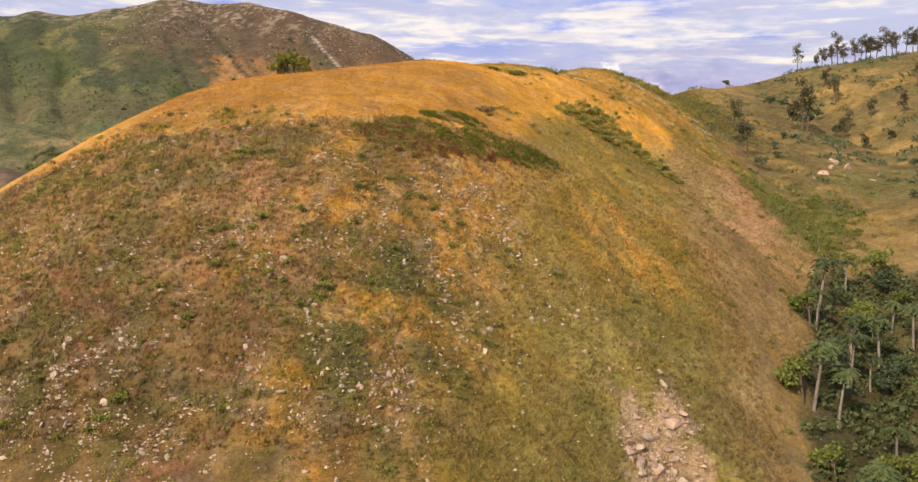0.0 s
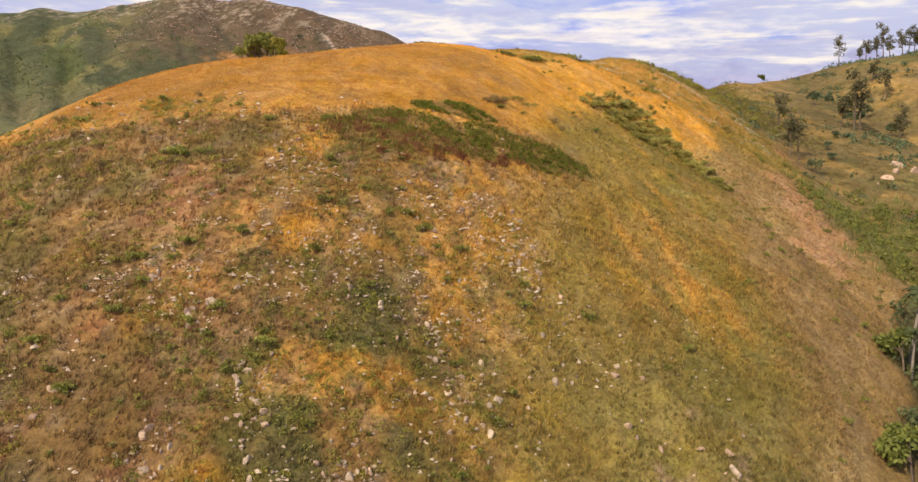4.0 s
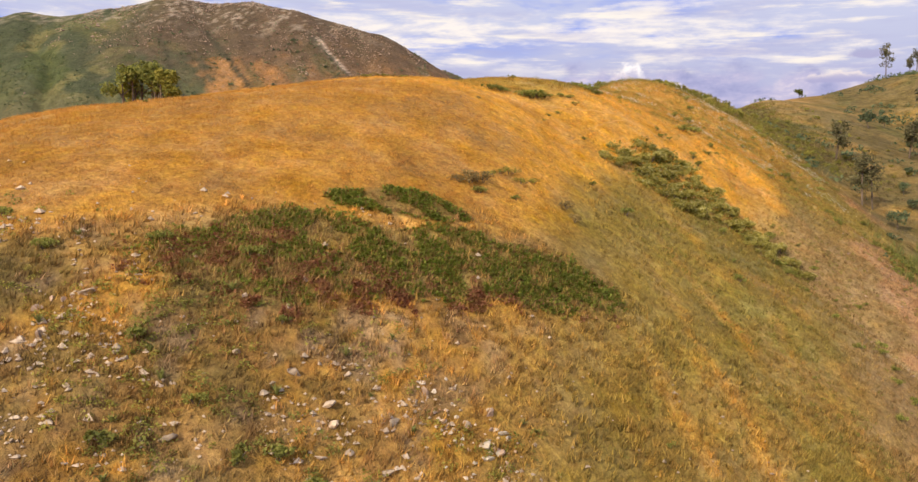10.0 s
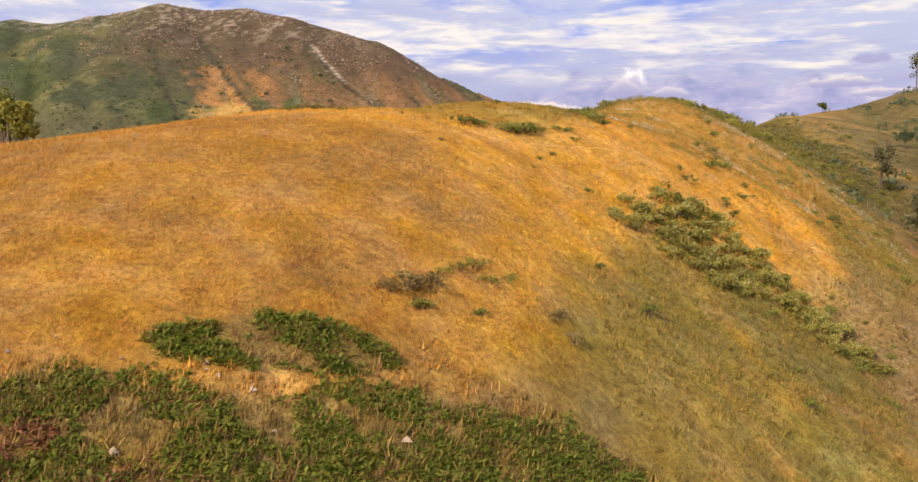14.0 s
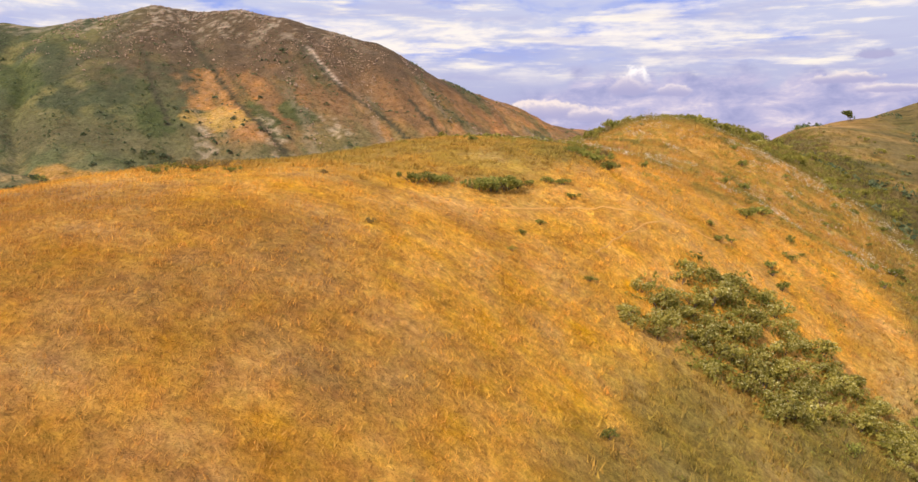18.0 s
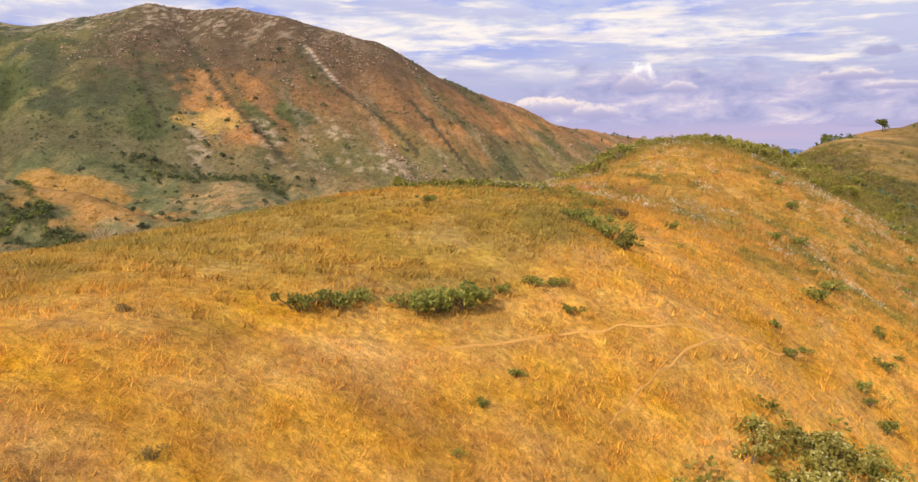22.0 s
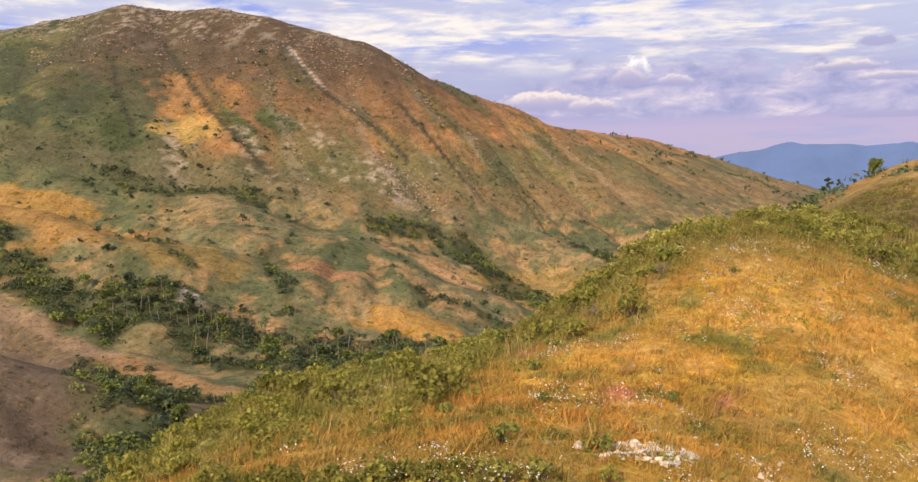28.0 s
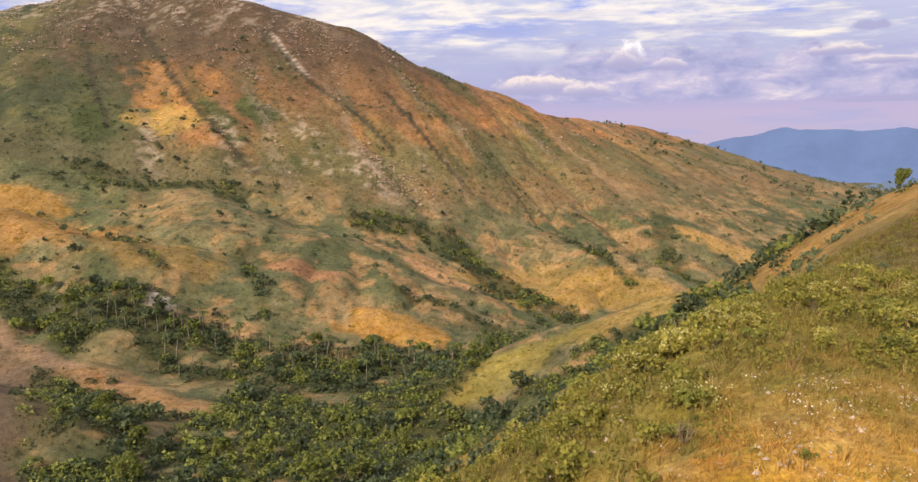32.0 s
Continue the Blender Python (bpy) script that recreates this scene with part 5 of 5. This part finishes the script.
put(olive, scatter(60, (25, 110, 258, 350), lambda X, Y: sstep(-2, 4, X - between(Y, [256, 287, 316, 352], [24, 42, 68, 92])) * .5, rs, 1.6), rs, .4, .9)
dry = [make_shrub(rs, 1.0, .9, m, 420, .1, "half-dry brown and olive shrub in golden grass", name="dry_shrub", group="dry shrubs of the hill") for m in (M_LEAF_DRY, M_LEAF_OLIVE)]
put(dry, [(4.4, 145.6, 1.2), (5.4, 146.4, .9), (3.4, 144.8, .8), (8.0, 150.2, .8), (9.0, 149.4, .7), (7.0, 149.2, .6), (14.0, 148.8, .9), (13.2, 150.2, .7), (6.0, 148.0, .5), (10.2, 150.8, .6), (21.0, 212.0, .8), (22.0, 209.0, .7), (23.4, 207.4, .9), (20.0, 206.0, .6), (13.0, 175.0, .3), (5.0, 168.6, .35), (1.0, 176.0, .3), (-8.7, 175.6, .6), (-7.7, 176.1, .75), (-6.6, 176.4, .7), (-5.5, 176.7, .55), (-9.8, 175.2, .45)], rs)
put(dry, scatter(50, (-64, -30, 96, 136), lambda X, Y: .2 + sstep(.0, .3, fbm(X / 6, Y / 6, 296, 3)), rs, 1.2), rs, .4, 1.0)
dead = make_dead_bush(rs)
put([dead], [(-13.5, 205, 1.4), (-12, 206.2, 1.0), (24, 246, .9), (30, 251, .8)], rs)
agave = make_agave(rs)
put([agave], scatter(70, (-40, 24, 84, 132), lambda X, Y: steep_front(X, Y) * .6, rs, 1.5), rs, .8, 1.5, .0)
for k in dry + hedge + flowering + small + olive + olive_near + [dead, agave]:
    drop_proto(k)


# ---- grass, ferns and flowers ----------------------------------------------
def blades(name, spots, tall, wide, per, rng, material, label, category, lean=.5, clump=.22, tint=1.0, colour=None, vary=.19):
    """Tufts of tapering blades, in one mesh, tinted like the ground that they grow on."""
    P = np.array(spots)
    n = len(P)
    z = height(P[:, 0], P[:, 1])
    k = n * per
    T = np.repeat(np.arange(n), per)
    root = np.stack([P[T, 0] + rng.normal(0, clump, k), P[T, 1] + rng.normal(0, clump, k), z[T] - .04], -1)
    ht = (tall * rng.uniform(.55, 1.25, n))[T] * rng.uniform(.7, 1.15, k)
    an = rng.uniform(0, 6.28, k)
    side = np.stack([np.cos(an), np.sin(an), 0 * an], -1) * (wide * rng.uniform(.6, 1.4, k))[:, None]
    bend = np.stack([rng.normal(.12, lean, k), rng.normal(.08, lean, k), np.ones(k)], -1) * ht[:, None]
    co = np.stack([root - side, root + side, root + bend], 1).reshape(-1, 3)
    if colour is None:
        X, Y = P[:, 0][None], P[:, 1][None]
        c = cover_colour(X, Y, z[None], np.zeros_like(X))[0] * tint
        c = np.clip(c, .02, .85)
    else:
        c = np.tile(np.array(colour), (n, 1))
    c = c * rng.uniform(1 - vary, 1 + vary, (n, 1)) * (1 + rng.normal(0, .04, (n, 3)))
    col = np.repeat(np.clip(c, .01, .9)[T], 3, axis=0)
    return tagged(new(name, sheet(name, co, np.arange(3 * k).reshape(k, 3), material, col, "tint", False)), label, category, kind="stuff")


def footpath(line, wide, seed):
    """A trodden strip of bare soil that follows the ground."""
    P = []
    for (ax, ay), (bx, by) in zip(line, line[1:]):
        n = max(2, int(math.hypot(bx - ax, by - ay) / .4))
        P += [(ax + (bx - ax) * k / n, ay + (by - ay) * k / n) for k in range(n)]
    P = np.array(P + [line[-1]], float)
    P += .22 * np.stack([vnoise(P[:, 1] / 1.6, P[:, 0] / 1.6, seed), vnoise(P[:, 0] / 1.6, P[:, 1] / 1.6, seed + 1)], -1)
    d = np.gradient(P, axis=0)
    d = d / np.hypot(d[:, 0], d[:, 1])[:, None]
    w = (wide * (1 + .45 * vnoise(P[:, 0] * 1.3, P[:, 1] * 1.3, seed + 2)))[:, None]
    side = np.stack([-d[:, 1], d[:, 0]], -1) * w
    rows = [P - side, P - .5 * side, P + .5 * side, P + side]
    co = np.stack([np.concatenate([q, (height(q[:, 0], q[:, 1]) + lift)[:, None]], 1) for q, lift in zip(rows, (-.03, .05, .05, -.03))], 1).reshape(-1, 3)
    i = (4 * np.arange(len(P) - 1)[:, None] + np.arange(3)[None]).ravel()
    return tagged(new("footpath", sheet("footpath", co, np.stack([i, i + 4, i + 5, i + 1], 1), M_PATH)), "narrow trodden path of pale dry soil", "path", kind="structure")


for seed, line in enumerate((TRAILS[0][3:], TRAILS[2])):
    footpath(line, .055, 500 + 5 * seed)
rg = np.random.default_rng(31)
blades("dry_grass", scatter(58000, (-52, 62, 128, 262), lambda X, Y: (.15 + .85 * hill_gold(X, Y)) * (1 - .9 * np.maximum.reduce([trail(X, Y, l, .5, k) for k, l in enumerate(TRAILS)])), rg), .28, .018, 9, rg, M_GRASS, "tall dry golden grass over the hill's back", "grass", lean=.6, tint=1.06, vary=.10)
blades("slope_grass", scatter(37000, (-68, 44, 80, 142), lambda X, Y: (.6 + .5 * fbm(X / 2, Y / 2, 290, 3)) * (1 - hill_gold(X, Y)), rg), .52, .042, 6, rg, M_GRASS, "brown and green grass tufts on the steep front", "grass", lean=.35, clump=.14, tint=1.08, vary=.55)
blades("tussocks", scatter(6500, (-50, 34, 172, 232), lambda X, Y: back_slope(X, Y) * hill_gold(X, Y) * sstep(-.3, .2, fbm(X / 1.5, Y / 1.5, 301, 2)), rg), .34, .04, 10, rg, M_GRASS, "rough olive and straw tussocks beyond the bushes", "grass", lean=.6, clump=.18, tint=.9, vary=.42)
blades("crest_grass", scatter(8000, (2, 66, 206, 262), lambda X, Y: (1 - .7 * west_side(X, Y)) * sstep(-.35, .15, fbm(X / 1.4, Y / 1.4, 302, 2)), rg), .34, .028, 9, rg, M_GRASS, "tufted straw and olive grass on the crest", "grass", lean=.5, clump=.18, tint=.92, vary=.28)
blades("flank_grass", scatter(19000, (16, 76, 120, 262), lambda X, Y: 1 - .85 * hill_gold(X, Y), rg), .46, .036, 6, rg, M_GRASS, "olive grass on the flank of the hill", "grass", lean=.4, clump=.15, vary=.5)
blades("tall_weeds", scatter(12000, (-30, 105, 216, 345), lambda X, Y: .25 + .75 * west_side(X, Y), rg), .75, .045, 7, rg, M_GRASS, "tall green and straw weeds on the valley slope", "weeds", .4, .3, .92)
blades("straw_stalks", scatter(900, (-12, 80, 216, 320), lambda X, Y: .3 + .7 * west_side(X, Y), rg), 1.35, .03, 6, rg, M_GRASS, "pale dry stalks among the weeds", "weeds", .3, .15, 1.0, (.40, .28, .11))
blades("reeds", scatter(420, (66, 104, 172, 222), lambda X, Y: blob(X, Y, 82, 194, 12, 18, -15, 1.0, 67, 6), rg), 1.3, .08, 7, rg, M_GRASS, "tall green reeds at the gully's head", "reeds", .2, .4, 1.0, (.16, .18, .05))


def fern(name, spots, material, label, rng, tall=.75):
    """Arching fronds, each a narrow strip of three lengths."""
    P = np.array(spots)
    per = 7
    T = np.repeat(np.arange(len(P)), per)
    k = len(T)
    z = height(P[:, 0], P[:, 1])
    root = np.stack([P[T, 0] + rng.normal(0, .1, k), P[T, 1] + rng.normal(0, .1, k), z[T]], -1)
    an, up = rng.uniform(0, 6.28, k), rng.uniform(.35, 1.15, k)
    ln = tall * rng.uniform(.6, 1.3, k)
    d = np.stack([np.cos(an), np.sin(an), 0 * an], -1)
    s = np.stack([-np.sin(an), np.cos(an), 0 * an], -1)
    rows = []
    for f, w in ((0, .03), (.4, .15), (.75, .11), (1.0, .01)):
        c = root + d * (ln * f * np.cos(up) * 1.05)[:, None] + np.array([0, 0, 1.0]) * (ln * (f * 1.25 * np.sin(up) - .55 * f * f))[:, None]
        rows += [c - s * (w * ln)[:, None], c + s * (w * ln)[:, None]]
    co = np.stack(rows, 1).reshape(-1, 3)
    q = np.array([(0, 1, 3, 2), (2, 3, 5, 4), (4, 5, 7, 6)])
    fa = (q[None] + 8 * np.arange(k)[:, None, None]).reshape(-1, 4)
    return tagged(new(name, sheet(name, co, fa, material, smooth=False)), label, "ferns", kind="stuff")


def fern_low(X, Y):
    return sstep(.5, -2.5, Y - between(X, [-24, -16, -12, -3, 6, 12, 18], [124, 127.5, 128.8, 130.6, 133.5, 136, 139]))


fern("bracken", scatter(4600, (-25, 20, 120, 144), lambda X, Y: bracken(X, Y) * (1 - .55 * fern_low(X, Y)) * sstep(-.3, .12, fbm(X / 1.6, Y / 1.6, 291, 3)), rg), M_FERN, "dense green bracken thicket on the hill's brow", rg, .43)
blades("bracken_straw", scatter(1500, (-25, 20, 120, 144), lambda X, Y: bracken(X, Y) * (.35 + .65 * fern_low(X, Y)), rg), .5, .035, 6, rg, M_GRASS, "tan dry stalks among the bracken", "grass", .35, .15, 1.0, (.32, .19, .075), .3)
fern("withered_bracken", scatter(1700, (-25, 20, 120, 141), lambda X, Y: bracken(X, Y + .9) * np.maximum(fern_low(X, Y), .4 * sstep(2, -6, X) * sstep(-.1, .2, fbm(X / 2.4, Y / 2.4, 294, 3))) * sstep(-.05, .3, fbm(X / 1.3, Y / 1.3, 292, 3)), rg), M_FERN_RED, "withered red-brown bracken along the thicket's edge", rg, .42)


def daisies(name, spots, rng, label):
    P = np.array(spots)
    z = height(P[:, 0], P[:, 1])
    T = np.repeat(np.arange(len(P)), 4)
    at = np.stack([P[T, 0] + rng.normal(0, .14, len(T)), P[T, 1] + rng.normal(0, .14, len(T)), z[T] + rng.uniform(.35, .7, len(T))], -1)
    co, fa = leaves(at, .075, rng, None, 1.0, 1.5)
    return tagged(new(name, sheet(name, co, fa, M_WHITE, smooth=False)), label, "flowers", kind="stuff")


daisies("white_flowers", scatter(2200, (8, 72, 214, 262), lambda X, Y: sstep(.05, .35, fbm(X / 4, Y / 4, 293, 3)) * (1 - west_side(X, Y)), rg), rg, "small white flowers scattered over the crest")
daisies("flank_flowers", scatter(350, (48, 76, 218, 262), lambda X, Y: blob(X, Y, 58, 242, 5, 12, 20, .5, 95, 4), rg), rg, "white flowers on the hill's flank")

# ---- trees -----------------------------------------------------------------
rt = np.random.default_rng(41)
knot = [make_tree(rt, 5.2, 4.2, M_LEAF, 1500, .24, "bushy green tree in a clump on the hill", 3, bare=.06, group="clump of trees"), make_tree(rt, 4.6, 3.6, M_LEAF_GOLD, 1300, .22, "sunlit yellow-green tree in a clump on the hill", 2, bare=.06, group="clump of trees")]
put(knot[:1], [(-36.4, 171.2, .95), (-34.6, 172.6, 1.05), (-33.4, 171.4, .9)], rt, lean=2)
put(knot[1:], [(-32.0, 170.8, .95), (-37.4, 172.6, .8)], rt, lean=2)
lone = [make_tree(rt, 4.2, 4.0, M_LEAF_TREE, 1100, .26, "round green tree alone on the ridge", 2)]
put(lone, [(113, 397, 1.15), (120, 376, .85)], rt, lean=1)
pines = [make_pine(rt, t, 620, .3, "thin open pine on the ridge", "pines on the ridge") for t in (9.5, 11.0, 8.5, 10.0)]
put(pines, [(157, 390.5, 1.05), (166, 391, .8), (173, 390.5, 1.05), (178, 390, 1.1), (183.5, 390, 1.15), (188, 389.5, 1.1), (193, 389.5, 1.3), (197.5, 389, 1.2), (202, 389, 1.0), (206, 388.5, 1.1), (211, 388, 1.15), (217, 388, 1.1), (224, 389, 1.15), (232, 389, 1.1)], rt, lean=3)
put(pines, [(168.5, 391, 1.0), (176, 391, 1.2), (186, 390, 1.0), (190.5, 390, 1.25), (200, 389, 1.15), (209, 388, 1.2)], rt, 1, 1, lean=3)
put(pines, [(79.5, 235, 1.1), (82, 236, 1.0), (116, 282, 1.45), (113, 284, 1.2), (119, 285, 1.3), (88, 268, 1.25), (134, 290, 1.0), (158, 297, .95), (147, 327, 1.05), (149, 302, .95), (165, 300, 1.0), (172, 312, 1.0), (140, 300, .9), (150, 345, 1.0), (180, 330, 1.0), (128, 262, .8), (163, 270, 1.0)], rt, lean=4)
face_trees = [make_tree(rt, 5.0, 4.4, M_LEAF_DARK, 600, .34, "dark green tree on the hillside", group="trees of the hillside") for _ in range(2)]
put(face_trees, [(83, 228, .8), (114, 207, .6), (132, 240, .7), (120, 296, 1.0), (126, 300, 1.0), (132, 292, .9), (118, 318, 1.0), (126, 325, .9), (136, 318, .9), (95, 250, .5), (102, 262, .5), (92, 240, .5), (145, 280, .7), (152, 262, .7)], rt)
gully_palms = [make_palm(rt, t, 17, 6, "tall palm with a pale trunk in the gully wood", "palms of the gully") for t in (8.5, 10.0, 7.0)]
put(gully_palms, scatter(74, (48, 150, 84, 180), lambda X, Y: gully_wood(X, Y) * sstep(150, 105, X), rt, 2.7), rt, .8, 1.15, .0, 4)
gully_trees = [make_tree(rt, 6.0, 5.6, M_LEAF_TREE if k % 2 else M_LEAF_DARK, 800, .36, "leafy green tree in the gully wood", group="trees of the gully") for k in range(4)]
put(gully_trees, scatter(88, (48, 150, 76, 182), lambda X, Y: gully_wood(X, Y) * sstep(165, 110, X), rt, 2.9), rt, .55, 1.1, .0)
for k in knot + lone + pines + face_trees + gully_palms + gully_trees:
    drop_proto(k)

rv = np.random.default_rng(51)
valley_palms = [make_palm(rv, t, 13, 3, "palm in the valley wood", "palms of the valley") for t in (9.5, 11.5, 8.0)]


def palm_wood(X, Y):
    return valley_tree_cover(X, Y) * np.clip(blob(X, Y, -110, 610, 75, 26, 8, .3, 96, 20) + .5 * blob(X, Y, 0, 605, 60, 22, 8, .3, 97, 20), 0, 1)


put(valley_palms, scatter(80, (-250, 90, 560, 680), palm_wood, rv, 4.2), rv, .8, 1.25, .0, 4)
valley_trees = [make_tree(rv, 7.0, 7.0, m, 260, .75, l, group="trees of the valley") for m, l in ((M_LEAF_DARK, "dark green tree in the valley wood"), (M_LEAF_TREE, "green tree in the valley wood"), (M_LEAF_TREE, "green tree in the valley wood"), (M_LEAF_DARK, "dark green tree in the valley wood"))]
put(valley_trees, scatter(120, (-220, 120, 370, 650), lambda X, Y: valley_tree_cover(X, Y), rv, 6.5), rv, .65, 1.35, .1)
lone_trees = [make_tree(rv, 5.0, 5.2, M_LEAF_DARK, 200, .6, "single dark tree on a grassy valley slope", group="single trees of the valley") for _ in range(3)]
put(lone_trees, scatter(55, (-280, 220, 620, 860), lambda X, Y: .1 + .9 * sstep(.1, .35, fbm(X / 30, Y / 30, 295, 3)), rv, 7), rv, .45, 1.15, .1)
for k in valley_palms + valley_trees + lone_trees:
    drop_proto(k)


def woods(name, spots, low, high, per, rng, material, label, fine=.55):
    """Far trees and bushes, too many to count: clumps of coarse leaves."""
    P = np.array(spots)
    z = height(P[:, 0], P[:, 1])
    r = rng.uniform(low, high, len(P))
    T = np.repeat(np.arange(len(P)), per)
    d = unit(rng.normal(size=(len(T), 3)))
    d[:, 2] = np.abs(d[:, 2])
    rad = (r[T] * rng.uniform(.55, 1.05, len(T)))[:, None]
    at = np.stack([P[T, 0], P[T, 1], z[T]], -1) + d * rad * np.array([1, 1, 1.05])
    co, fa = leaves(at, 1.0, rng, d, 1.5)
    mid = np.repeat(at, 4, axis=0)
    co = mid + (co - mid) * np.repeat(r[T], 4)[:, None] * fine
    return tagged(new(name, sheet(name, co, fa, material, smooth=False)), label, "trees", kind="stuff")


woods("scrub", scatter(2900, (-68, 34, 74, 136), lambda X, Y: steep_front(X, Y) * sstep(-.1, .3, fbm(X / 5, Y / 5, 282, 3) + .3 * blob(X, Y, -5, 98, 20, 18, 0, .3, 61, 8)), rv), .16, .55, 30, rv, M_LEAF_OLIVE, "low olive scrub over the stony front slope", .24)
woods("green_scrub", scatter(1900, (-68, 34, 74, 130), lambda X, Y: steep_front(X, Y) * sstep(.0, .3, fbm(X / 4, Y / 4, 282, 3) + .35 * blob(X, Y, 0, 94, 22, 14, 0, .3, 61, 8)), rv), .16, .6, 30, rv, M_LEAF, "low green scrub over the stony front slope", .24)
woods("flank_scrub", scatter(2000, (14, 74, 100, 262), lambda X, Y: sstep(6, 14, X - .28 * (Y - 118)) * (1 - gully_wood(X, Y)) * (.08 + .9 * sstep(.12, .35, fbm(X / 7, Y / 7, 283, 4))), rv), .12, .45, 20, rv, M_LEAF_OLIVE, "low olive scrub on the hill's flank", .26)
woods("gully_woods", scatter(1300, (44, 150, 60, 184), lambda X, Y: gully_wood(X, Y) * sstep(150, 110, X), rv), .8, 2.2, 36, rv, M_LEAF_DEEP, "dense dark undergrowth beneath the gully's palms", .3)
woods("crest_weeds", scatter(1500, (-6, 66, 200, 262), lambda X, Y: (.12 + .88 * sstep(.05, .3, fbm(X / 4, Y / 4, 289, 3))) * (1 - west_side(X, Y)), rv), .14, .5, 30, rv, M_LEAF_OLIVE, "low green weeds among the crest's dry grass", .2)
woods("gully_head_scrub", scatter(420, (64, 106, 172, 226), lambda X, Y: blob(X, Y, 83, 194, 15, 22, -15, .8, 69, 6) * sstep(64, 70, X), rv), .3, 1.3, 22, rv, M_LEAF, "green scrub at the head of the gully", .34)
woods("patch_scrub", scatter(420, (16, 54, 164, 198), shrub_patch, rv), .25, .8, 22, rv, M_LEAF_OLIVE, "olive undergrowth between the flowering shrubs", .3)
woods("weed_clumps", scatter(3400, (-30, 100, 216, 345), lambda X, Y: west_side(X, Y), rv), .25, .95, 42, rv, M_LEAF_OLIVE, "leafy olive weeds on the valley slope", .2)
woods("green_weed_clumps", scatter(1300, (-30, 100, 216, 345), lambda X, Y: west_side(X, Y) * sstep(-.1, .3, fbm(X / 6, Y / 6, 288, 3)), rv), .25, .8, 34, rv, M_LEAF, "leafy green weeds on the valley slope", .2)
woods("slope_trees", scatter(420, (-330, 330, 600, 1000), lambda X, Y: .08 + .9 * sstep(.08, .3, fbm(X / 30, Y / 30, 295, 3)), rv), 1.2, 3.2, 24, rv, M_LEAF_DARK, "dark trees dotted over the valley hills", .42)
woods("valley_woods", scatter(2400, (-420, 260, 360, 860), lambda X, Y: valley_tree_cover(X, Y), rv), 1.2, 4.2, 34, rv, M_LEAF_DARK, "dense dark woods along the valley's gullies", .28)
woods("valley_undergrowth", scatter(1500, (-420, 260, 360, 860), lambda X, Y: valley_tree_cover(X, Y), rv), 1.0, 3.2, 30, rv, M_LEAF_DEEP, "deep green undergrowth in the valley's gullies", .3)
woods("valley_green_trees", scatter(1200, (-420, 260, 360, 860), lambda X, Y: valley_tree_cover(X, Y) * sstep(-.1, .25, fbm(X / 16, Y / 16, 303, 3)), rv), 1.4, 4.4, 36, rv, M_LEAF_TREE, "lighter green crowns among the valley's woods", .26)


def mountain_bush(X, Y):
    U = X + .55 * (Y - 1085)
    Z = height(X, Y)
    return np.clip(.01 + .9 * sstep(.26, .45, fbm(U / 24, Y / 90, 246, 4)) + .6 * sstep(-80, -260, X + .2 * (Y - 900)) * sstep(.1, .35, fbm(X / 28, Y / 28, 296, 4)), 0, 1) * sstep(300, 220, Z)


woods("valley_crowns", scatter(800, (-190, 130, 400, 560), lambda X, Y: valley_tree_cover(X, Y), rv), 1.6, 3.8, 34, rv, M_LEAF_TREE, "leafy green tree crowns in the near valley wood", .3)
woods("mountain_bushes", scatter(4200, (-560, 420, 780, 1250), mountain_bush, rv), .4, 1.7, 10, rv, M_LEAF_DARK, "dark bushes and small trees on the mountain")
woods("slope_bushes", scatter(3200, (-380, 420, 560, 1200), lambda X, Y: .15 + .8 * sstep(.12, .4, fbm(X / 20, Y / 20, 297, 4)), rv), .35, 1.3, 10, rv, M_LEAF_DARK, "green bushes dotted over the valley slopes")
woods("far_bushes", scatter(1800, (100, 1300, 1100, 2200), lambda X, Y: .1 + .9 * sstep(.1, .35, fbm(X / 60, Y / 60, 298, 4)), rv), 2.0, 5.0, 7, rv, M_LEAF_DARK, "dark tree clumps on the far valley side")
woods("ridge_bushes", scatter(1500, (66, 250, 195, 400), lambda X, Y: sstep(.1, .4, fbm(X / 12, Y / 12, 299, 3)) * sstep(66, 84, X), rv), .4, 1.6, 14, rv, M_LEAF_DARK, "low green bushes on the hillside", .4)
